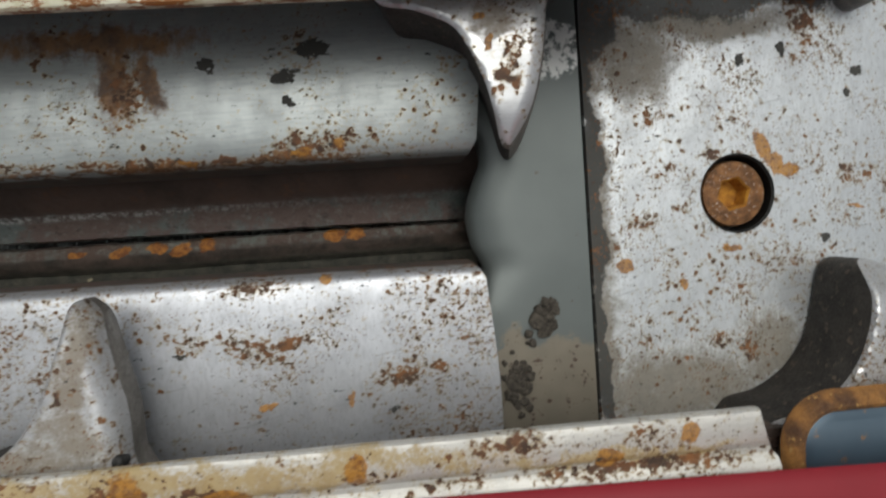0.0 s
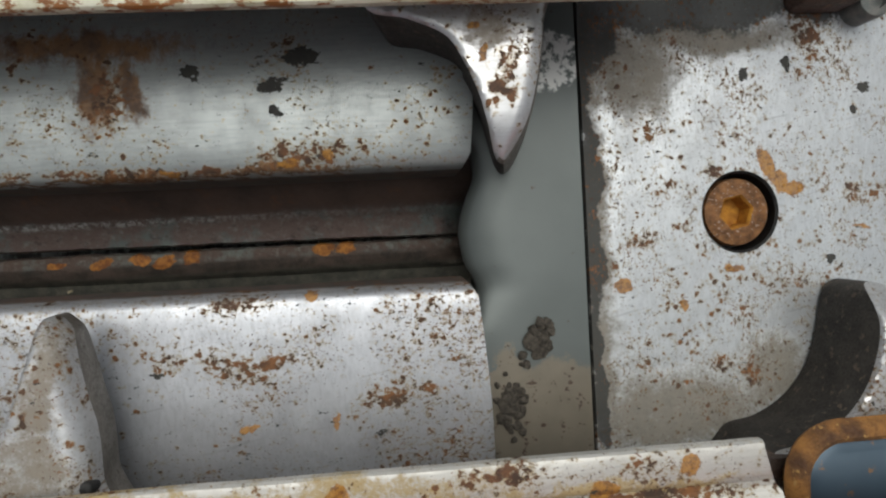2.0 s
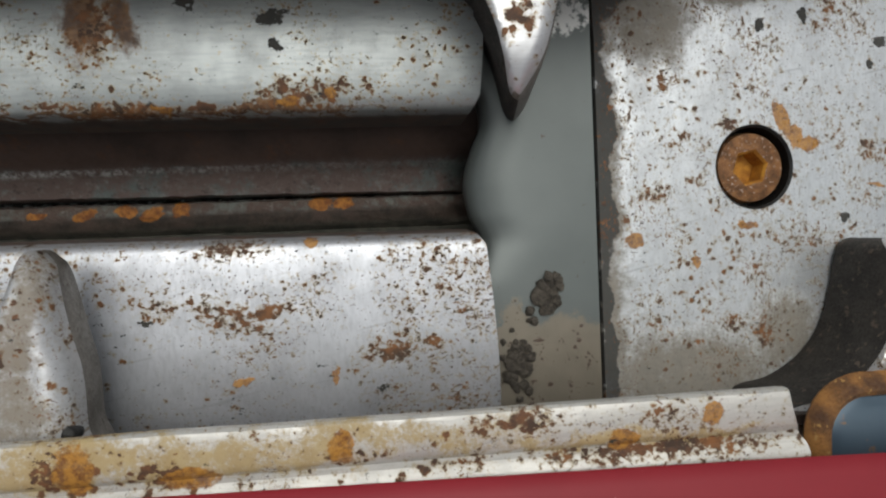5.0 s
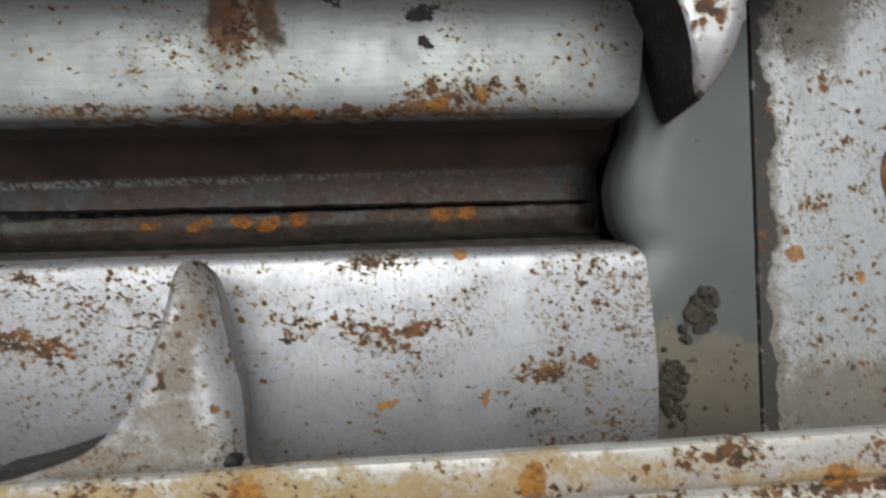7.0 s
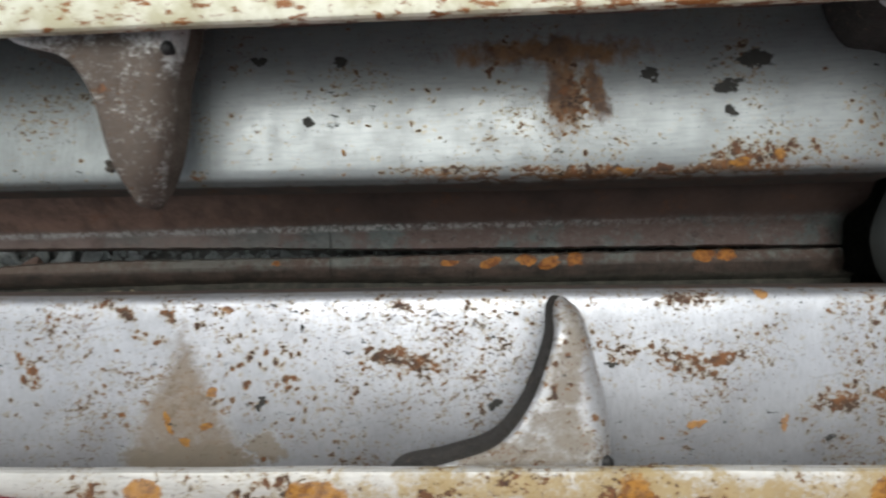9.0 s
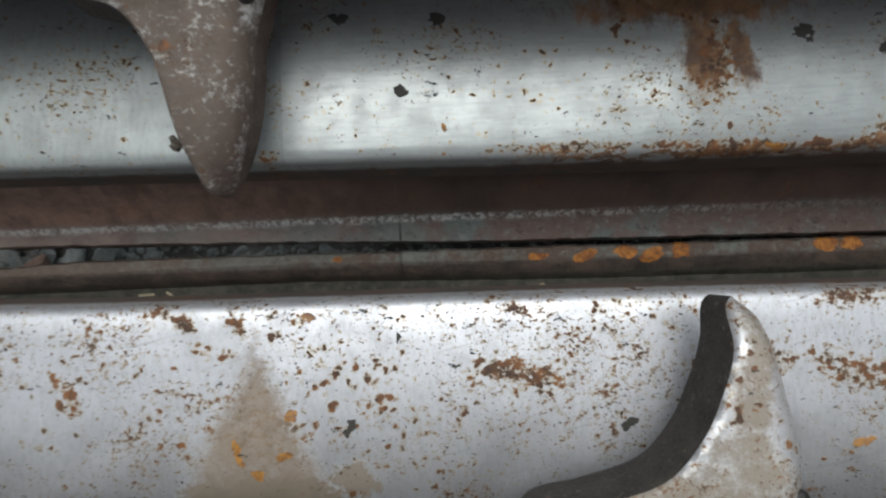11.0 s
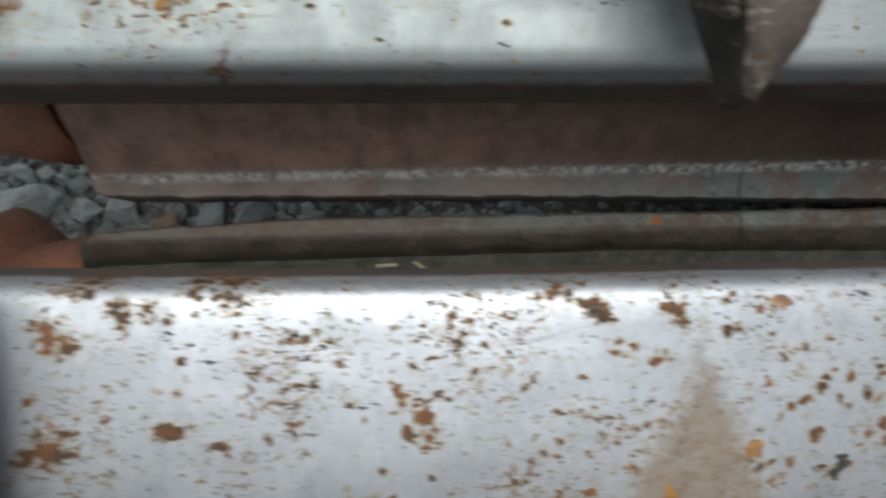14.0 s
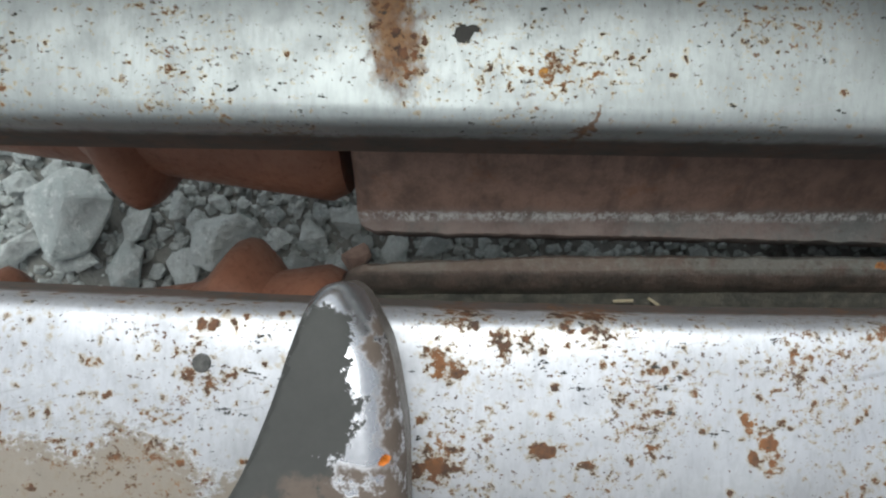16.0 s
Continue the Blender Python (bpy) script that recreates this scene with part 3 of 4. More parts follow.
# ---- deck plates ----
# Distance from the slot's edge and height against the plate's crown.
DECK_LOW = [(-0.0010, -0.0225), (-0.0006, -0.0165), (-0.0002, -0.0110), (0.0002, -0.0072), (0.0006, -0.0042), (0.0012, -0.0019), (0.0022, -0.0008), (0.0040, -0.0003), (0.009, -0.0001), (0.015, 0.0), (0.022, 0.0), (0.030, -0.0002), (0.038, -0.0007),
            (0.046, -0.0018), (0.055, -0.0038), (0.07, -0.0085), (0.09, -0.0150)]
DECK_UP = [(-0.0010, -0.0225), (-0.0006, -0.0165), (-0.0003, -0.0110), (0.0000, -0.0068), (0.0004, -0.0036), (0.0010, -0.0015), (0.0020, -0.0006), (0.0045, -0.0002), (0.009, -0.0001), (0.015, 0.0), (0.021, 0.0), (0.027, -0.0002), (0.034, -0.0008),
           (0.042, -0.0020), (0.052, -0.0040), (0.07, -0.0085), (0.09, -0.0135)]
# how far the end stands back from the throat, by distance from the slot's edge
END_CUT = [(-0.001, 0.0062), (0.0014, 0.0050), (0.004, 0.0033), (0.016, 0.0022), (0.033, 0.0009), (0.054, 0.0)]
LOW_EDGE = [(-0.65, 0.004), (-0.45, 0.0005), (-0.40, -0.0018), (-0.35, -0.0040), (-0.31, -0.0055), (-0.25, -0.0066), (-0.1, -0.0072), (0.04, -0.0090)]
UP_EDGE = [(-0.65, 0.0325), (-0.40, 0.0305), (-0.31, 0.0298), (-0.1, 0.0282), (0.04, 0.0285)]


def crown(x):
    return 0.0142 - 0.026 * (x + 0.05)


def deck_ring(x, side):
    edge = lerp_table(x, LOW_EDGE if side < 0 else UP_EDGE)
    shape = DECK_LOW if side < 0 else DECK_UP
    # the upper plate is rolled more roundly towards the throat
    roll_off = 0.0024 * min(1.0, max(0.0, (x + 0.17) / 0.10)) if side > 0 else 0.0
    top = [(d, crown(x) + h - roll_off * math.exp(-max(d, 0.0) / 0.007)) for d, h in shape]
    under = [(max(d - 0.001, 0.0045) if d < 0.02 else d, min(crown(x) + h - 0.0045, crown(x) + 0.004) - roll_off * math.exp(-max(d, 0.0) / 0.007)) for d, h in reversed(shape[1:])]
    under = [(0.0045 if d < 0.007 else d, z) for d, z in under]
    near_end = min(1.0, max(0.0, (x - 0.015) / 0.0215)) ** 2
    return [(x - near_end * lerp_table(d, END_CUT), edge + side * d, z) for d, z in top + under]


def deck(side, steel, label):
    xs = along(-0.475, 0.0365, 90)
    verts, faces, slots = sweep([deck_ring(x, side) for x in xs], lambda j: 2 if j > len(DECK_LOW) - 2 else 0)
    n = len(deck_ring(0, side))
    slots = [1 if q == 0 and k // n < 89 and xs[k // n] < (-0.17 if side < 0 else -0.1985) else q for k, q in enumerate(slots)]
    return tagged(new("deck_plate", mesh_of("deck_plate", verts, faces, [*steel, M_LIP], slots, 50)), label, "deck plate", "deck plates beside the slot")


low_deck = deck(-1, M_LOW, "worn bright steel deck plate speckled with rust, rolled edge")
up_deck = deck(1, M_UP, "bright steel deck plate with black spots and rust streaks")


def turned(profile, place, n=32):
    """A solid of revolution round z: radius, height pairs from the bottom centre out and up to the top centre."""
    rings = [[(place[0] + r * math.cos(2 * math.pi * k / n), place[1] + r * math.sin(2 * math.pi * k / n), place[2] + z) for k in range(n)] for r, z in profile]
    return sweep(rings)


v, f, s = turned([(0.0018, -0.003), (0.0018, 0.0001), (0.0016, 0.0003), (0.0006, 0.0003)], (-0.3592, -0.0150, crown(-0.36) - 0.0001), 20)
part("rivet", mesh_of("rivet", v, f, M_RIVET), low_deck, "grey flush rivet")

# ---- grey throat plate and end plate ----
nose = curve_through([(0.0330, 0.080), (0.0300, 0.058), (0.0310, 0.042), (0.0350, 0.034), (0.0362, 0.0267), (0.0336, 0.0200), (0.0313, 0.0131), (0.0303, 0.0075), (0.0305, 0.0035), (0.0317, -0.0036), (0.0342, -0.0088), (0.0350, -0.0130), (0.0325, -0.020), (0.0300, -0.032), (0.0300, -0.055), (0.036, -0.076)], 5, False)
nose = [(0.0725, 0.086), (0.055, 0.086)] + nose + [(0.055, -0.080), (0.0725, -0.080)]


def nose_ring(z, back, dip):
    """The plate dips towards the slot in its middle."""
    return [(x + (back if x < 0.06 and back < 0.015 else 0.0) if x > 0.05 else x + back, y, z - dip * max(0.0, 1 - ((y - 0.0075) / 0.034) ** 2) * (x < 0.05)) for x, y in nose]


# a thin plate with a filed chamfer along its inner edge
rings = [nose_ring(-0.0135, 0.004, 0.007), nose_ring(-0.0110, 0.0006, 0.007), nose_ring(-0.0038, 0.0, 0.0045), nose_ring(-0.0030, 0.0003, 0.0044), nose_ring(-0.0012, 0.0016, 0.0039), nose_ring(-0.0007, 0.0030, 0.0032), nose_ring(-0.0006, 0.0060, 0.0020), nose_ring(-0.0006, 0.0095, 0.0009), nose_ring(-0.0006, 0.0130, 0.0002), nose_ring(-0.0006, 0.0165, 0.0)]
v, f, s = sweep(rings)
tagged(new("throat_plate", mesh_of("throat_plate", v, f, M_GREY, s, 28)), "smooth grey painted throat plate closing the slot's end", "throat plate")

BOLT = (0.1303, 0.0093)


def plate_z(x):
    return -0.0006 - 0.045 * (x - 0.0725)


def end_plate():
    root = thing("end_plate", "scuffed steel end plate with one recessed socket screw", "end plate")
    n, r = 48, 0.0138
    bm_v, bm_f = [], []
    x0, x1, y0, y1 = 0.0734, 0.40, -0.11, 0.13
    circle = [(BOLT[0] + r * math.cos(2 * math.pi * k / n), BOLT[1] + r * math.sin(2 * math.pi * k / n)) for k in range(n)]

    def to_edge(cx, cy):
        dx, dy = cx - BOLT[0], cy - BOLT[1]
        t = min((x1 - BOLT[0]) / dx if dx > 1e-9 else (x0 - BOLT[0]) / dx if dx < -1e-9 else 9e9, (y1 - BOLT[1]) / dy if dy > 1e-9 else (y0 - BOLT[1]) / dy if dy < -1e-9 else 9e9)
        return BOLT[0] + dx * t, BOLT[1] + dy * t

    outer = [to_edge(*c) for c in circle]
    corners = ((x1, y1), (x0, y1), (x0, y0), (x1, y0))
    for c in corners:
        k = min(range(n), key=lambda q: (outer[q][0] - c[0]) ** 2 + (outer[q][1] - c[1]) ** 2)
        outer[k] = c
    grow = [(BOLT[0] + (a - BOLT[0]) * 1.06, BOLT[1] + (b - BOLT[1]) * 1.06) for a, b in circle]
    rings = []
    for ring, dz in ((outer, -0.012), (outer, -0.0012), ([(a + (0.0004 if a == x0 else 0), b) for a, b in outer], 0.0), (grow, 0.0), (circle, -0.0008), (circle, -0.0140)):
        rings.append([(a, b, plate_z(a) + dz) for a, b in ring])
    verts, faces, slots = sweep(rings, caps=False)
    faces.append(tuple(range(5 * n, 6 * n)))
    # pit wall and outer edge are coloured black to read as shade
    part("plate", mesh_of("end_plate", verts, faces, [M_PLATE, M_RECESS_BLACK], [1 if i >= 3 * n or i < n else 0 for i in range(len(faces))], 30), root)
    z = plate_z(BOLT[0])
    hexagon = [(0.0068 * math.cos(radians(60 * k + 12)), 0.0068 * math.sin(radians(60 * k + 12))) for k in range(6)]
    m = 36
    ring_of = lambda rr, zz: [(BOLT[0] + rr * math.cos(2 * math.pi * k / m), BOLT[1] + rr * math.sin(2 * math.pi * k / m), z + zz) for k in range(m)]

    def hex_ring(scale, zz):
        pts = []
        for k in range(m):
            a, b = hexagon[k // 6], hexagon[(k // 6 + 1) % 6]
            t = (k % 6) / 6
            pts.append((BOLT[0] + scale * (a[0] + (b[0] - a[0]) * t), BOLT[1] + scale * (a[1] + (b[1] - a[1]) * t), z + zz))
        return pts[-2:] + pts[:-2]

    verts, faces, slots = sweep([ring_of(0.0122, -0.0139), ring_of(0.0122, -0.0040), ring_of(0.0118, -0.0029), ring_of(0.0107, -0.0025), hex_ring(0.98, -0.0026), hex_ring(0.86, -0.0036), hex_ring(0.80, -0.0100)], caps=False)
    faces.append(tuple(range(6 * m, 7 * m)))
    screw = part("screw", mesh_of("screw", verts, faces, [M_SCREW, M_SOCKET], [1 if i >= 4 * m else 0 for i in range(len(faces))], 30), root, "rust-covered hexagon socket screw")
    return root


end_plate()

# ---- guide bars over the chains ----
# Distance from the inner edge and height of the channel's section.
FLANGE = [(0.0, 0.0542), (0.0, 0.0566), (0.0006, 0.0574), (0.0015, 0.0577), (0.0085, 0.0577), (0.0100, 0.0570), (0.0112, 0.0557), (0.0128, 0.0556), (0.0142, 0.0566), (0.0165, 0.0574), (0.034, 0.0574), (0.036, 0.0560), (0.036, 0.0536),
          (0.0150, 0.0536), (0.0128, 0.0522), (0.0110, 0.0524), (0.0090, 0.0541)]


def guide_bar(side, edge, x1, steel, label):
    def ring(x, last):
        out = []
        for d, z in FLANGE:
            flare = last * (0.0055 * min(1.0, max(0.0, (d - 0.006) / 0.009)))
            wob = 0.0004 * noise.noise((x * 30, d * 40, side * 3.0))
            out.append((x + flare, edge + side * (d + wob * (d < 0.004)), z + 0.0003 * noise.noise((x * 22, d * 60, 7.0))))
        return out

    root = thing("guide_bar", label, "guide bar", "guide bars over the chains")
    xs = along(-0.475, x1, 70)
    v, f, s = sweep([ring(x, max(0.0, (x - x1 + 0.012) / 0.012)) for x in xs])
    part("flange", mesh_of("flange", v, f, steel, s, 30), root)
    y0, y1 = sorted((edge + side * 0.0325, edge + side * 0.0358))
    v, f, s = box((-0.474, y0, 0.0118), (x1 - 0.004, y1, 0.0538), 0.0008)
    part("web", mesh_of("web", v, f, steel, s, 30), root)
    return root


guide_bar(-1, -0.0512, 0.1003, M_BAR_STEEL, "rust-blotched steel guide bar with a pressed groove")
guide_bar(1, 0.0652, 0.0950, M_BAR_CREAM, "yellowed cream guide bar with brown rust specks")


# ---- gathering chains with their lugs ----
def lug_mesh(name, outline, z0, z1, tip, mats, sharp=0.0009, soft=0.0045, drop=0.003, lean=0.0, dark=0.0):
    """A fin with a flat top: sharp rim on its hollow flank, rounded shoulder on the other, a little lower at the tip."""
    line = np.array(curve_through(outline, 10))
    n = len(line)
    tang = np.roll(line, -1, 0) - np.roll(line, 1, 0)
    area = float(np.sum(line[:, 0] * np.roll(line[:, 1], -1) - np.roll(line[:, 0], -1) * line[:, 1]))
    if area < 0:
        line, tang = line[::-1].copy(), -tang[::-1]
    norm = np.stack([tang[:, 1], -tang[:, 0]], 1) / (np.linalg.norm(tang, axis=1, keepdims=True) + 1e-9)
    r = sharp + (soft - sharp) * np.clip(norm[:, 0] * 1.3, 0, 1) + 0.003 * np.exp(-((np.linalg.norm(line - np.array(tip), axis=1) / 0.007) ** 2))
    for _ in range(6):
        r = (np.roll(r, 1) + r + np.roll(r, -1)) / 3
    nxt = np.roll(line, -1, 0)

    def near(p):
        """Distance to the outline and the radius of its edge there."""
        seg = nxt - line
        t = np.clip(((p - line) * seg).sum(1) / ((seg**2).sum(1) + 1e-12), 0, 1)
        d = np.linalg.norm(line + seg * t[:, None] - p, axis=1)
        w = 1 / (d + 0.0004) ** 3
        return float(d.min()), float((r * w).sum() / w.sum())

    def inside(p):
        a, b = line, nxt
        cross = ((a[:, 1] > p[1]) != (b[:, 1] > p[1])) & (p[0] < (b[:, 0] - a[:, 0]) * (p[1] - a[:, 1]) / (b[:, 1] - a[:, 1] + 1e-15) + a[:, 0])
        return cross.sum() % 2 == 1

    lo, hi = line.min(0), line.max(0)
    pts = [Vector(p) for p in line]
    step, row = 0.0011, 0
    y = lo[1]
    while y < hi[1]:
        x = lo[0] + (row % 2) * step / 2
        while x < hi[0]:
            p = np.array([x, y])
            if inside(p) and near(p)[0] > 0.0005:
                pts.append(Vector(p))
            x += step
        y, row = y + step * 0.87, row + 1
    if dark:
        # the line where the dark shoulder begins
        edge = []
        for a, b, c in zip(line, norm, r):
            q = c * dark
            for _ in range(5):
                d, rr = near(a - b * q)
                q += 0.8 * (rr * dark - d)
            if c > 0.0036:
                edge.append(a - b * q)
        edge = [p for p in edge if inside(p) and near(p)[0] > 0.0008]
        pts = pts[:n] + [p for p in pts[n:] if all((p[0] - q[0]) ** 2 + (p[1] - q[1]) ** 2 > 0.0007**2 for q in edge)] + [Vector(p) for p in edge]
    co, _, tris, *_ = delaunay_2d_cdt(pts, [(k, (k + 1) % n) for k in range(n)], [], 1, 1e-7)
    verts = []
    for p in co:
        d, rr = near(np.array(p))
        k = max(0.0, 1 - d / rr)
        fall = rr * (1 - math.sqrt(max(0.0, 1 - k * k)))
        fall += drop * math.exp(-(((p[0] - tip[0]) ** 2 + (p[1] - tip[1]) ** 2) / 0.009**2))
        verts.append((p[0], p[1], z1 - fall))
    faces, slots = [tuple(t) for t in tris], []
    # walls turned away from +x take the colour with shade in it
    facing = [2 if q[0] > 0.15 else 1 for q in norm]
    for t in tris:
        d, rr = near(np.array([sum(co[q][0] for q in t) / 3, sum(co[q][1] for q in t) / 3])) if dark else (1, 0)
        slots.append(2 if rr > 0.0036 and d < rr * dark else 0)
    # the walls hang from the rim
    rim = [min(range(len(co)), key=lambda q: (co[q][0] - a) ** 2 + (co[q][1] - b) ** 2) for a, b in line]
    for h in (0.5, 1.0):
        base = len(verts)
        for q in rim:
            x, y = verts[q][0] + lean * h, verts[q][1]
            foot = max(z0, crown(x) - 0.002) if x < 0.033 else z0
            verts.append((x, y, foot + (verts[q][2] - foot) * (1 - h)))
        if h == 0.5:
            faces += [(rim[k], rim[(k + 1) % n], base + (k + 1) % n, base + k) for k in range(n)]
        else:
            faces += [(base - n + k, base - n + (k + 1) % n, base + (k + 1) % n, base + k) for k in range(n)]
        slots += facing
    faces.append(tuple(range(len(verts) - n, len(verts))))
    slots.append(1)
    return mesh_of(name, verts, faces, mats, slots, 42)


def outline_at(tip, side, left, right):
    """Rows of distance from the tip towards the root, and offset along the slot."""
    a = [(tip[0] + u, tip[1] + side * v) for v, u in left]
    b = [(tip[0] + u, tip[1] + side * v) for v, u in right]
    return [tip] + b + list(reversed(a))


SLIM_L = [(0.0030, -0.0022), (0.0108, -0.0028), (0.0200, -0.0058), (0.0300, -0.0106), (0.0390, -0.0190), (0.0435, -0.0325), (0.0475, -0.0470), (0.060, -0.048)]
SLIM_R = [(0.0015, 0.0030), (0.0060, 0.0062), (0.0210, 0.0096), (0.0300, 0.0116), (0.0430, 0.0122), (0.060, 0.0122)]
WORN_L = [(0.0010, -0.0030), (0.0040, -0.0050), (0.0093, -0.0067), (0.0193, -0.0099), (0.0310, -0.0152), (0.0420, -0.024), (0.0500, -0.036), (0.064, -0.038)]
WORN_R = [(0.0012, 0.0026), (0.0043, 0.0046), (0.0109, 0.0076), (0.0226, 0.0098), (0.0309, 0.0103), (0.045, 0.0105), (0.064, 0.0105)]
DIRTY_L = [(0.0013, -0.0022), (0.0065, -0.0036), (0.0131, -0.0056), (0.0198, -0.0074), (0.0289, -0.0100), (0.0370, -0.0143), (0.0425, -0.0200), (0.0479, -0.0350), (0.060, -0.040)]
DIRTY_R = [(0.0006, 0.0016), (0.0024, 0.0032), (0.0064, 0.0058), (0.0125, 0.0080), (0.0210, 0.0098), (0.0340, 0.0108), (0.060, 0.0108)]
ROUND_L = [(0.0006, -0.0030), (0.0028, -0.0056), (0.0070, -0.0072), (0.0140, -0.0086), (0.0230, -0.0108), (0.0320, -0.0148), (0.0405, -0.0222), (0.0467, -0.0334), (0.0500, -0.046), (0.062, -0.047)]
ROUND_R = [(0.0006, 0.0030), (0.0028, 0.0060), (0.0075, 0.0090), (0.0150, 0.0112), (0.0235, 0.0122), (0.0360, 0.0122), (0.0470, 0.0100), (0.062, 0.0095)]
HOOK_L = [(0.0030, -0.0024), (0.0120, -0.0046), (0.0200, -0.0068), (0.0285, -0.0105), (0.0350, -0.0150), (0.0395, -0.0250), (0.043, -0.036), (0.060, -0.037)]
HOOK_R = [(0.0014, 0.0026), (0.0060, 0.0056), (0.0140, 0.0090), (0.0260, 0.0120), (0.0390, 0.0136), (0.060, 0.0136)]


def chain(side, y, x1, label, lugs):
    """A roller chain: pairs of link plates and rollers, with lugs bolted on every few links."""
    root = thing("gathering_chain", label, "chain", "gathering chains")
    plate = [(0.012 + 0.0065 * math.cos(a), 0.0065 * math.sin(a)) for a in along(-math.pi / 2, math.pi / 2, 9)] + [(-0.012 + 0.0065 * math.cos(a), 0.0065 * math.sin(a)) for a in along(math.pi / 2, 3 * math.pi / 2, 9)]
    shared = {}
    for kind, half in (("link_plate", 0.0015),):
        v, f, s = sweep([[(px, sgn * half, pz) for px, pz in plate] for sgn in (-1, 1)])
        shared[kind] = mesh_of(kind, v, f, M_LIP, s, 30)
    rings = [[(rr * math.cos(a), yy, rr * math.sin(a)) for a in along(0, 2 * math.pi * 15 / 16, 16)] for yy, rr in ((-0.009, 0.0055), (-0.0085, 0.006), (0.0085, 0.006), (0.009, 0.0055))]
    v, f, s = sweep(rings)
    shared["roller"] = mesh_of("roller", v, f, M_LINK, s, 30)
    x, k = -0.46, 0
    while x < x1:
        z = 0.028 if x < 0.06 else 0.028 - 0.03 * (x - 0.06)
        roller = part("roller", shared["roller"], root)
        roller.matrix_basis = pose(x, y, z)
        for sgn in (-1, 1):
            ob = part("link_plate", shared["link_plate"], root)
            ob.matrix_basis = pose(x + 0.012, y + sgn * (0.0105 if k % 2 else 0.0136), z)
        x, k = x + 0.024, k + 1
    for name, tip, left, right, z0, z1, mats, note, kw in lugs:
        lug = part("lug", lug_mesh("lug", outline_at(tip, side, left, right), z0, z1, tip, mats, **kw), root, note)
        # a black plug stands in for the dark hole at the root
        v, f, s = turned([(0.0022, z1 - 0.006), (0.0023, z1 - 0.0022), (0.0018, z1 - 0.0014), (0.0009, z1 - 0.0010)], (tip[0] + 0.0098, tip[1] + side * 0.0440, 0.0), 16)
        part("pin_hole", mesh_of("pin_hole", v, f, M_RECESS_BLACK), lug, "black plug drawn for the dark hole at the lug's root")
    return root


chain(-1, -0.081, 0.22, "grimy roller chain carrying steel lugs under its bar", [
    ("lug", (-0.0850, -0.0088), SLIM_L, SLIM_R, 0.0285, 0.0492, [M_LUG, M_LUG_SHADE, M_SHOULDER], "scratched steel lug with a bright rubbed rim", {"soft": 0.0078, "lean": -0.001, "drop": 0.005}),
    ("lug", (-0.3298, 0.0008), WORN_L, WORN_R, 0.0300, 0.0510, [M_SHINY, M_LUG_SHADE, M_SHOULDER], "polished steel lug with torn grey film", {"sharp": 0.0012, "soft": 0.007}),
    ("lug", (0.1655, -0.0165), ROUND_L, ROUND_R, -0.0030, 0.0300, [M_LUG, M_LUG_SHADE, M_SHOULDER], "dull steel lug with a dark flank", {"sharp": 0.0016, "drop": 0.013}),
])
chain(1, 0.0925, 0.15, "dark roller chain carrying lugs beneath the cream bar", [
    ("lug", (0.0385, 0.0262), HOOK_L, HOOK_R, 0.0020, 0.0435, [M_LUG, M_LUG_SHADE, M_SHOULDER], "rust-flecked steel lug with a rounded shoulder", {"lean": 0.006, "soft": 0.0055, "dark": 0.2}),
    ("lug", (-0.2036, 0.0190), DIRTY_L, DIRTY_R, 0.0330, 0.0500, [M_LUG_DIRTY, M_LUG_SHADE, M_DIRTY_SHOULDER], "lug coated in brown dirt, bare steel showing through", {"soft": 0.0080, "drop": 0.006}),
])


# two bright links where the chain comes off its wheel
joiner = thing("chain_link", "bare grey chain link ends standing in rusty grime", "chain link")
for x, y, z, r in ((0.1775, 0.0800, 0.006, 0.0062), (0.1835, 0.0865, 0.012, 0.0070)):
    v, f, s = turned([(r, -0.016), (r, -0.0015), (r * 0.92, -0.0004), (r * 0.55, 0.0), (r * 0.5, -0.0012), (r * 0.2, -0.0014)], (x, y, z), 24)
    part("link_end", mesh_of("link_end", v, f, M_LINK, s, 30), joiner)
v, f, s = box((0.150, 0.0785, -0.006), (0.172, 0.125, 0.010), 0.003)
part("housing", mesh_of("housing", v, f, M_LIP, s, 30), joiner, "rust-brown housing")

# ---- snapping rolls under the slot ----
def bar_ring(x, pts):
    return [(x, y, z) for y, z in pts]


def upper_section(x):
    slit = lerp_table(x, [(-0.34, 0.0128), (-0.27, 0.0117), (-0.20, 0.0104), (-0.14, 0.0086), (0.03, 0.0068)])
    ridge = lerp_table(x, [(-0.34, 0.0188), (0.03, 0.0170)])
    return [(slit, -0.056), (slit, -0.0420), (slit + 0.0006, -0.0408), (ridge - 0.0022, -0.0395), (ridge - 0.0004, -0.0384), (ridge + 0.0016, -0.0362), (ridge + 0.006, -0.0318), (0.030, -0.0250), (0.038, -0.0185), (0.048, -0.0135), (0.062, -0.0125), (0.076, -0.020), (0.084, -0.045), (0.070, -0.080), (0.030, -0.086)]


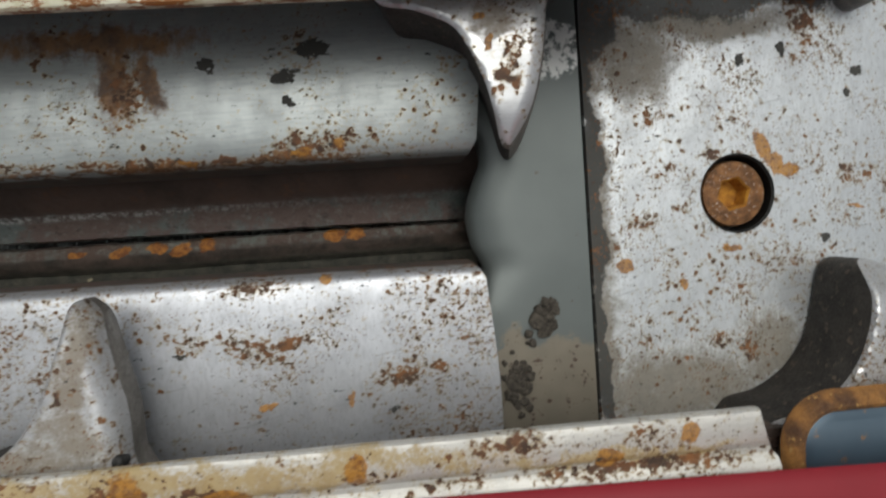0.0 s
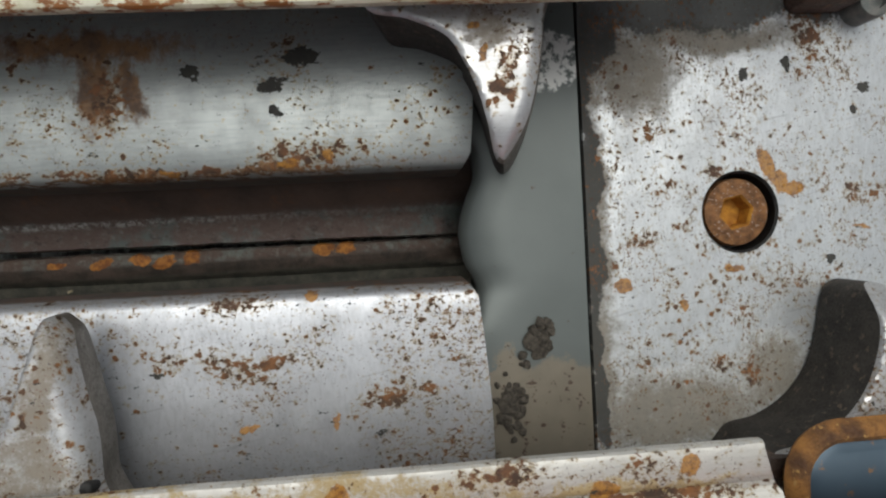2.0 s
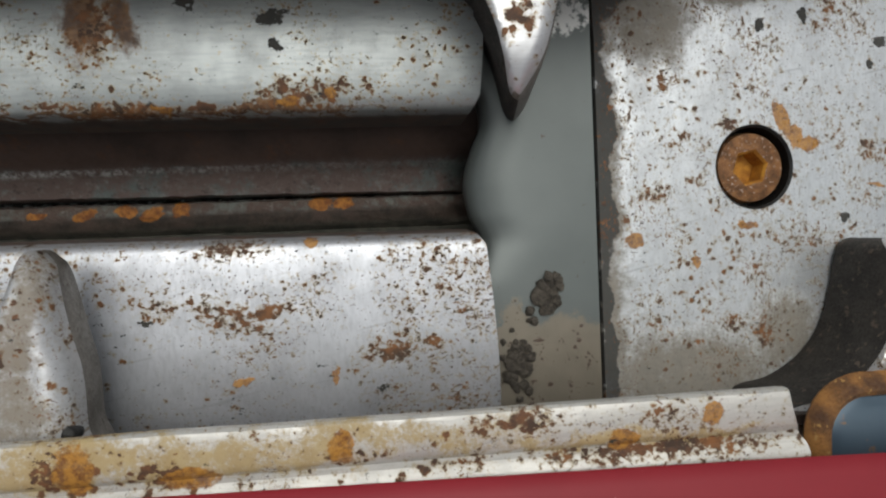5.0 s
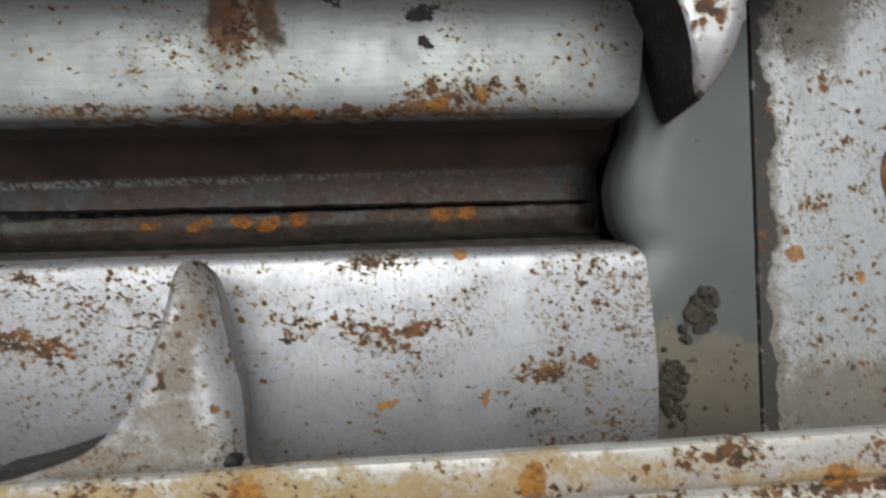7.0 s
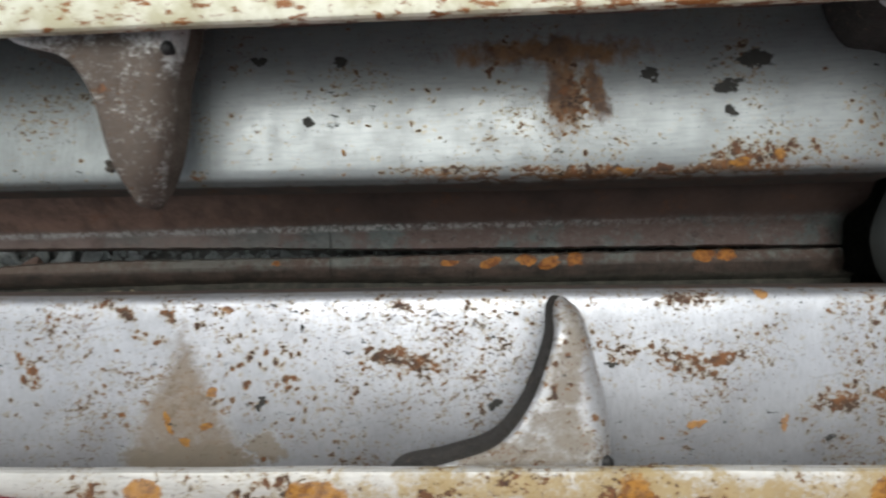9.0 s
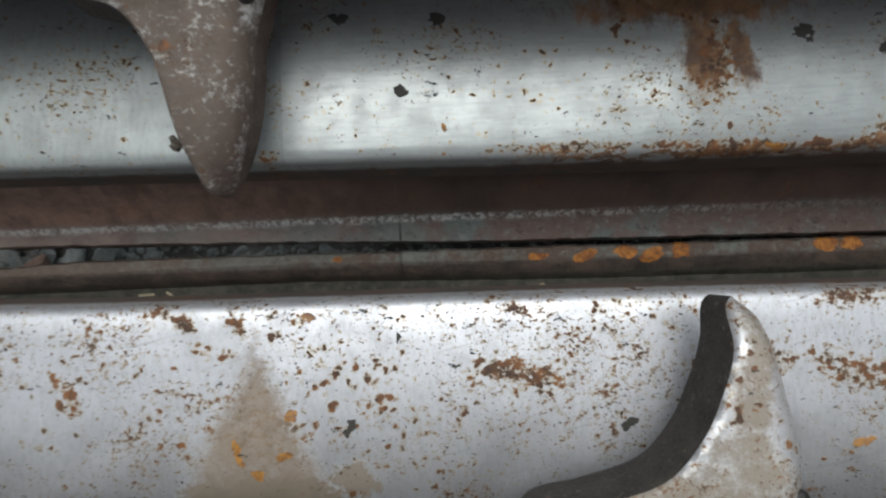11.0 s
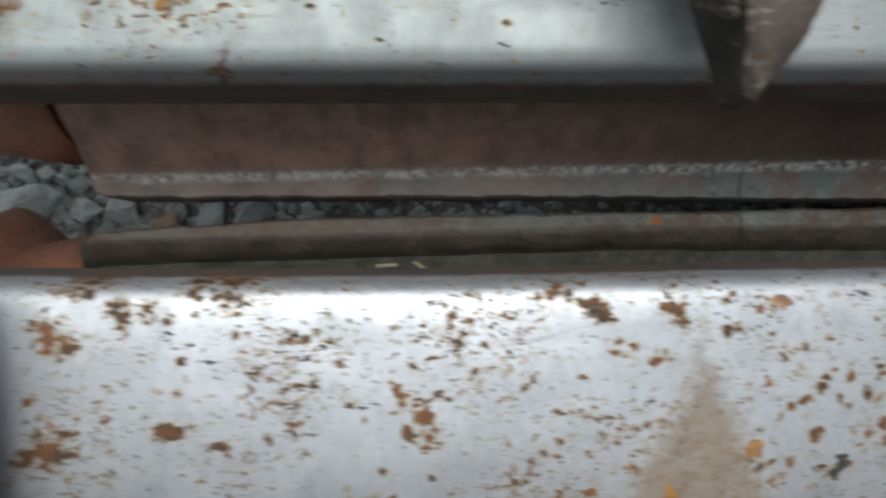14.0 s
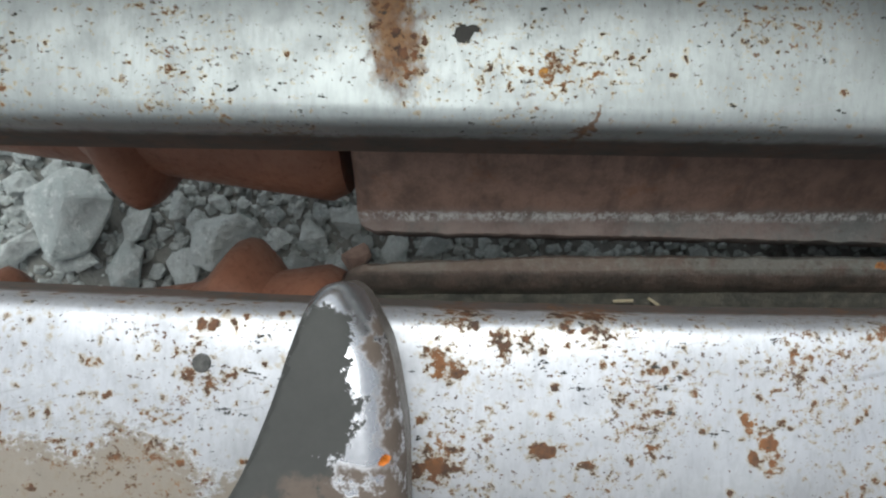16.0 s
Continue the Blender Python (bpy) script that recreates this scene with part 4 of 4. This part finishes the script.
def lower_section(x):
    slit = lerp_table(x, [(-0.345, 0.0030), (-0.327, 0.0046), (-0.28, 0.0066), (-0.20, 0.0066), (0.03, 0.0058)])
    foot = lerp_table(x, [(-0.345, 0.0000), (-0.20, 0.0014), (-0.10, -0.0006), (0.03, -0.0012)])
    return [(slit, -0.056), (slit, -0.0415), (slit - 0.0007, -0.0402), (foot + 0.0018, -0.0395), (foot + 0.0004, -0.0401), (foot - 0.0020, -0.0410), (foot - 0.0036, -0.0430), (foot - 0.0050, -0.0458), (-0.012, -0.0478), (-0.022, -0.040), (-0.034, -0.0215), (-0.052, -0.020), (-0.064, -0.045), (-0.055, -0.080), (-0.010, -0.086)]


def nose_cone(axis, r0, r1, x0, x1):
    rings = []
    for k, x in enumerate(along(x0, x1, 24)):
        t = k / 23
        r = r0 + (r1 - r0) * t
        if k in (0, 23):
            r *= 0.9
        rings.append([(x, axis[0] + r * math.cos(a), axis[1] + r * math.sin(a)) for a in along(0, 2 * math.pi * 31 / 32, 32)])
    return sweep(rings)


def flight(axis, x, r, height, toward, hand, wide):
    """A short rounded fin wound part of the way round a cone, highest in its middle."""
    rings, n = [], 41
    for k in range(n):
        t = 2 * k / (n - 1) - 1
        a = toward + t * radians(75)
        tall = height * (1 - abs(t)) ** 0.7
        ring = []
        for w, h in ((-1.25, -0.08), (-0.85, 0.2), (-0.55, 0.62), (-0.28, 0.93), (0, 1.0), (0.28, 0.94), (0.55, 0.66), (0.85, 0.22), (1.2, -0.08), (0, -0.4)):
            rr = r + tall * h - 0.001
            ring.append((x + hand * t * 0.004 + w * wide, axis[0] + rr * math.cos(a), axis[1] + rr * math.sin(a)))
        rings.append(ring)
    return sweep(rings)


def roll(section, x0, joint, x1, label, slot_of, mats, axis, r0, r1, toward, hand, fins, knives):
    root = thing("snapping_roll", label, "roll", "snapping rolls")
    for a, b in ((x0, joint - 0.00003), (joint + 0.00003, x1)):
        rings = []
        for x in sorted(along(a, b, 150) + [joint + (-0.0006 if b < joint else 0.0006)]):
            # a ragged working edge, notched where the two bars meet
            sink = 0.0006 if abs(x - joint) < 0.0002 else 0.010 * min(1.0, max(0.0, (x - 0.0250) / 0.013)) ** 2
            rag = 0.0004 * noise.noise((x * 180, axis[0] * 50, 1.0)) + 0.0004 * noise.noise((x * 900, axis[0] * 50, 4.0))
            pts = [(y + (rag if k < 3 else 0.0), z - (sink if k < knives else 0.0)) for k, (y, z) in enumerate(section(x))]
            if x - x0 < 0.006:
                # the end's corners are rounded off
                q = 1 - math.sqrt(max(0.0, 1 - (1 - (x - x0) / 0.006) ** 2))
                cy, cz = axis[0], axis[1]
                pts = [(y + (cy - y) * 0.12 * q, z + (cz - z) * 0.12 * q) for y, z in pts]
            rings.append(bar_ring(x, [(y + 0.00025 * noise.noise((x * 60, y * 90, z * 40)), z + 0.0003 * noise.noise((x * 50, y * 50, 5.0))) for y, z in pts]))
        v, f, s = sweep(rings, slot_of)
        part("roll_bar", mesh_of("roll_bar", v, f, mats, s, 32), root)
    v, f, s = nose_cone(axis, r0, r1, x0 - 0.0035, x0 - 0.125)
    cone = part("nose_cone", mesh_of("nose_cone", v, f, M_RED_IRON, s, 40), root, "red-brown tapered nose cone")
    for x, height, wide in fins:
        r = r0 + (r1 - r0) * (x0 - 0.0035 - x) / 0.1215
        v, f, s = flight(axis, x, r, height, toward, hand, wide)
        part("flight", mesh_of("flight", v, f, M_RED_IRON, s, 50), cone)
    v, f, s = nose_cone(axis, 0.016, 0.016, x0 + 0.02, x0 - 0.02)
    part("shaft", mesh_of("shaft", v, f, M_DARK, s, 40), root)
    return root


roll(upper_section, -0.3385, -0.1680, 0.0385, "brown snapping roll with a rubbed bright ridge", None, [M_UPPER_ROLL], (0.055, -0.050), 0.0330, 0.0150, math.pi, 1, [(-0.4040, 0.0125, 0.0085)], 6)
roll(lower_section, -0.3425, -0.1680, 0.0385, "dark iron snapping roll with orange rust spots", None, [M_LOWER_ROLL], (-0.026, -0.075), 0.0310, 0.0140, 0.0, -1, [(-0.3775, 0.0135, 0.0120), (-0.4590, 0.0150, 0.0090)], 6)

# ---- added frame: carries the plates and rolls, keeps side light from the slot ----
frame_root = thing("added_frame", "added dark frame carrying plates and rolls, keeping side light from the slot", "frame")
for name, lo, hi in (
    ("side_block", (-0.20, -0.118, GROUND_Z - 0.004), (0.40, -0.095, 0.0085)),
    ("side_block", (-0.20, 0.117, GROUND_Z - 0.004), (0.40, 0.140, 0.0085)),
    ("end_block", (0.066, -0.094, GROUND_Z - 0.004), (0.40, 0.116, -0.028)),
    
):
    v, f, s = box(lo, hi, 0.003)
    part(name, mesh_of(name, v, f, M_DARK, s, 30), frame_root)

# ---- red hood and round cover ----
def hood(side, edge, label):
    """A tall divider beside the row: lip over the guide bar, then an unseen shoulder that climbs away from the slot to
    cut side light.
    """
    prof = [(0.0, 0.0592), (0.0005, 0.0604), (0.0035, 0.0620), (0.012, 0.0650), (0.030, 0.0760), (0.055, 0.110), (0.085, 0.165), (0.125, 0.215), (0.19, 0.245), (0.27, 0.240), (0.34, 0.20), (0.34, 0.195), (0.27, 0.235), (0.19, 0.240), (0.127, 0.211), (0.088, 0.163), (0.058, 0.107), (0.032, 0.072), (0.013, 0.0612), (0.0045, 0.0586)]
    rings = []
    for x in along(-0.475, 0.42, 80):
        grow = lerp_table(x, [(-0.475, 0.012), (-0.24, 0.009), (-0.15, 0.0), (-0.08, 0.0015), (0.1, -0.0025), (0.42, -0.012)])
        # the unseen shoulder sinks towards the front to let more light in
        tall = lerp_table(x, [(-0.475, 0.25), (-0.1, 0.6), (0.1, 1.0)])
        rings.append([(x, edge + side * (d - grow), z if z < 0.066 else 0.066 + (z - 0.066) * tall) for d, z in prof])
    v, f, s = sweep(rings)
    return tagged(new("divider_hood", mesh_of("divider_hood", v, f, M_RED, s, 40)), label, "hood")


hood(-1, -0.0655, "scuffed red plastic divider hood beside the rusted bar")


def rounded(x0, x1, y0, y1, r, z, inset=0.0):
    pts = []
    for cx, cy, q in ((x1 - r, y1 - r, 0), (x0 + r, y1 - r, 1), (x0 + r, y0 + r, 2), (x1 - r, y0 + r, 3)):
        for k in range(9):
            a = radians(q * 90 + k * 11.25)
            pts.append((cx + (r - inset) * math.cos(a), cy + (r - inset) * math.sin(a), z))
    return pts


cover = thing("idler_cover", "worn blue metal cover with a thick orange-rusted rim", "cover")
args = (0.1155, 0.30, -0.15, -0.0525, 0.017)
v, f, s = sweep([rounded(*args, 0.0385, 0.003), rounded(*args, 0.0392, 0.0008), rounded(*args, 0.0408), rounded(*args, 0.0425, 0.001), rounded(*args, 0.0442, 0.0028), rounded(*args, 0.0445, 0.0048), rounded(*args, 0.0436, 0.0062), rounded(*args, 0.0405, 0.0064)])
v2, f2, s2 = box((0.15, -0.13, -0.010), (0.26, -0.09, 0.0390), 0.004)
part("stand", mesh_of("stand", v2, f2, M_DARK, s2, 30), cover)
part("rim", mesh_of("rim", v, f, M_RIM, s, 40), cover, "flaking orange rust rim")
v, f, s = sweep([rounded(*args, 0.0405, 0.0066), rounded(*args, 0.0424, 0.0066), rounded(*args, 0.0434, 0.009)])
part("panel", mesh_of("panel", v, f, M_BLUE, s, 40), cover, "worn blue painted panel")


# ---- loose bits ----
def lump(seed, size, flat=0.6, cuts=2, rough=0.45):
    """An angular lump: a cube-sphere pushed by noise and sliced by a few planes."""
    rnd = random.Random(seed)
    bm = bmesh.new()
    bmesh.ops.create_icosphere(bm, subdivisions=cuts, radius=1.0)
    planes = []
    for _ in range(9):
        d = Vector((rnd.gauss(0, 1), rnd.gauss(0, 1), rnd.gauss(0, 1))).normalized()
        planes.append((d, rnd.uniform(0.55, 0.85)))
    for vert in bm.verts:
        p = vert.co.copy()
        for d, lim in planes:
            over = p.dot(d) - lim
            if over > 0:
                p -= d * over
        p *= 1 + rough * 0.18 * noise.noise(p * 2.5 + Vector((seed * 3.1, 0, 0)))
        vert.co = p
    sx, sy = rnd.uniform(0.8, 1.15), rnd.uniform(0.75, 1.1)
    for vert in bm.verts:
        vert.co = Vector((vert.co.x * sx, vert.co.y * sy, vert.co.z * flat)) * size
    me = bpy.data.meshes.new("stone")
    bm.to_mesh(me)
    bm.free()
    me.polygons.foreach_set("use_smooth", [True] * len(me.polygons))
    me.set_sharp_from_angle(angle=radians(24))
    return me


for x, y, dx, turn in ((-0.2618, -0.0046, 0.0046, 2), (-0.2530, -0.0048, 0.0030, -35), (-0.1180, -0.0056, 0.0014, 20)):
    v, f, s = sweep([[(xx, 0.0005 * math.cos(a), 0.0005 + 0.0005 * math.sin(a)) for a in along(0, 5.2, 6)] for xx in along(-dx / 1.6, dx / 1.6, 4)])
    straw = tagged(new("straw", mesh_of("straw", v, f, M_STRAW)), "short pale straw piece lying on the lower roll", "straw", "straw pieces")
    straw.matrix_basis = pose(x, y - 0.0018, -0.0461, 0, 0, turn)

clod_mesh = [lump(900 + k, 1.0, 0.7, 2, 1.6) for k in range(4)]
for me in clod_mesh:
    me.name = "clod"
    me.materials.append(M_CLOD)
rnd = random.Random(5)
for cx, cy, spread, count, big in ((0.0535, -0.0315, 0.0066, 44, 0.0023), (0.0440, -0.0525, 0.0066, 60, 0.0021)):
    clump = thing("dirt_clump", "dried grey-brown dirt clump stuck on the throat plate", "dirt", "dirt clumps")
    mound = part("clod", clod_mesh[0], clump)
    mound.matrix_basis = pose(cx, cy, 0.0002, 4, 6, 35) @ Matrix.Diagonal((spread * 0.75, spread * 0.95, 0.0016, 1))
    for k in range(count):
        ob = part("clod", clod_mesh[k % 4], clump)
        a, rr = rnd.uniform(0, 6.28), spread * rnd.random()
        sc = big * rnd.uniform(0.45, 1.0)
        ob.matrix_basis = pose(cx + 0.85 * rr * math.cos(a) + (0.5 * rr * math.sin(a) if cx > 0.05 else 0.0), cy + (1.2 if cx > 0.05 else 1.9) * rr * math.sin(a), -0.0006 + 0.45 * sc, rnd.uniform(-25, 25), rnd.uniform(-25, 25), rnd.uniform(0, 360)) @ Matrix.Diagonal((sc, sc, sc, 1))

# a burr of dirt caught on the dirty lug's hollow flank
burr = thing("dirt_clump", "small brown dirt burr caught on the dirty lug", "dirt", "dirt clumps")
for k in range(9):
    ob = part("clod", clod_mesh[k % 4], burr)
    sc = rnd.uniform(0.0007, 0.0014)
    ob.matrix_basis = pose(-0.2099 + rnd.uniform(-0.0016, 0.0016), 0.0303 + rnd.uniform(-0.0012, 0.0012), 0.0465 + rnd.uniform(-0.001, 0.001), 20 * k, 15 * k, 40 * k) @ Matrix.Diagonal((sc, sc, sc, 1))

# ---- stones ----
def crushed(seed):
    """A broken stone: the hull of a few points in a flattened ball, its faces rough and its corners chipped."""
    rnd = random.Random(seed)
    bm = bmesh.new()
    for _ in range(11):
        d = Vector((rnd.gauss(0, 1), rnd.gauss(0, 1), rnd.gauss(0, 1))).normalized() * rnd.uniform(0.9, 1.15)
        bm.verts.new((d.x, d.y * 0.82, d.z * 0.62))
    res = bmesh.ops.convex_hull(bm, input=bm.verts)
    bmesh.ops.delete(bm, geom=[g for g in res["geom_interior"] if isinstance(g, bmesh.types.BMVert)], context="VERTS")
    bmesh.ops.bevel(bm, geom=bm.edges[:] + bm.verts[:], offset=0.035, segments=1, affect="EDGES")
    bmesh.ops.triangulate(bm, faces=bm.faces)
    for _ in range(2):
        bmesh.ops.subdivide_edges(bm, edges=[e for e in bm.edges if e.calc_length() > 0.28], cuts=1)
        bmesh.ops.triangulate(bm, faces=bm.faces)
    for vert in bm.verts:
        q = vert.co + Vector((seed * 7.3, 0, 0))
        vert.co += vert.co.normalized() * (0.06 * noise.noise(q * 2.2) + 0.045 * noise.noise(q * 5.5))
    me = bpy.data.meshes.new("stone")
    bm.to_mesh(me)
    bm.free()
    return me


stone_mesh = [crushed(k + 1) for k in range(12)]
for me in stone_mesh:
    me.materials.append(M_STONE)
rnd = random.Random(11)
placed = []


def lay(x, y, r, mesh_id, turn, rise=0.0, tilt=12):
    ob = part("stone", stone_mesh[mesh_id % 12], ground)
    ob.matrix_basis = pose(x, y, dune(x, y) + 0.30 * r + rise, rnd.uniform(-tilt, tilt), rnd.uniform(-tilt, tilt), turn) @ Matrix.Diagonal((r, r * rnd.uniform(0.8, 1.0), r * rnd.uniform(0.8, 1.1), 1))
    placed.append((x, y, r))


for k, (x, y, r, turn) in enumerate((
    (-0.4624, 0.0229, 0.0165, 20), (-0.4388, 0.0198, 0.0067, 60), (-0.4292, 0.0165, 0.0036, 10), (-0.4226, 0.0271, 0.0058, 130), (-0.4032, 0.0146, 0.0120, 40), (-0.4189, 0.0020, 0.0080, 100), (-0.4428, 0.0033, 0.0091, 75), (-0.4573, 0.0043, 0.0056, 160), (-0.4647, 0.0034, 0.0040, 20), (-0.4800, 0.0082, 0.0083, 30),
    (-0.4844, 0.0356, 0.0067, 0), (-0.4699, 0.0408, 0.0054, 45), (-0.4127, 0.0199, 0.0058, 110), (-0.3808, 0.0147, 0.0049, 15), (-0.3663, 0.0148, 0.0065, 100), (-0.3518, 0.0233, 0.0074, 45), (-0.3722, 0.0266, 0.0036, 70), (-0.3823, 0.0239, 0.0040, 33), (-0.3331, 0.0109, 0.0069, 80), (-0.3199, 0.0129, 0.0065, 25),
)):
    lay(x, y, 1.32 * r, k, turn, 0.005 if r > 0.010 else 0.003)
for lo, hi, y0, y1, most in ((-0.50, -0.31, -0.02, 0.06, 215), (-0.31, 0.03, -0.008, 0.028, 287)):
    tries = 0
    while len(placed) < most and tries < 6000:
        tries += 1
        x, y = rnd.uniform(lo, hi), rnd.uniform(y0, y1)
        r = rnd.choice((0.0030, 0.0038, 0.0048, 0.0058, 0.007, 0.009))
        if all((x - a) ** 2 + (y - b) ** 2 > (0.66 * (r + c)) ** 2 for a, b, c in placed):
            lay(x, y, r, rnd.randrange(12), rnd.uniform(0, 360), rnd.uniform(0, 0.002), 30)
red_stone = lump(77, 1.0, 0.8, 2)
red_stone.materials.append(M_RED_STONE)
ob = part("stone", red_stone, ground, "reddish rounded stone")
ob.matrix_basis = pose(-0.3475, 0.0068, dune(-0.3475, 0.0068) + 0.009, 5, 8, 30) @ Matrix.Diagonal((0.0090, 0.0072, 0.0075, 1))

chips_v, chips_f = [], []
for k in range(3400):
    x, y, r = rnd.uniform(-0.52, 0.03), rnd.uniform(-0.02, 0.06), rnd.uniform(0.0008, 0.0034)
    base, z = len(chips_v), dune(x, y) + 0.0005
    q = [Vector((rnd.gauss(0, 1), rnd.gauss(0, 1), rnd.gauss(0, 0.6))).normalized() * r for _ in range(2)]
    a = rnd.uniform(0, 6.28)
    ring = [(x + r * rnd.uniform(0.6, 1.1) * math.cos(a + t), y + r * rnd.uniform(0.6, 1.1) * math.sin(a + t), z + rnd.uniform(-0.2, 0.5) * r) for t in (0, 1.3, 2.5, 3.8, 5.0)]
    chips_v += ring + [(x, y, z + r * 0.9), (x, y, z - r * 0.7)]
    for j in range(5):
        chips_f += [(base + j, base + (j + 1) % 5, base + 5), (base + (j + 1) % 5, base + j, base + 6)]
tagged(part("stone_chips", mesh_of("stone_chips", chips_v, chips_f, M_CHIPS, smooth=0), ground), "small grey stone chips", kind="stuff")
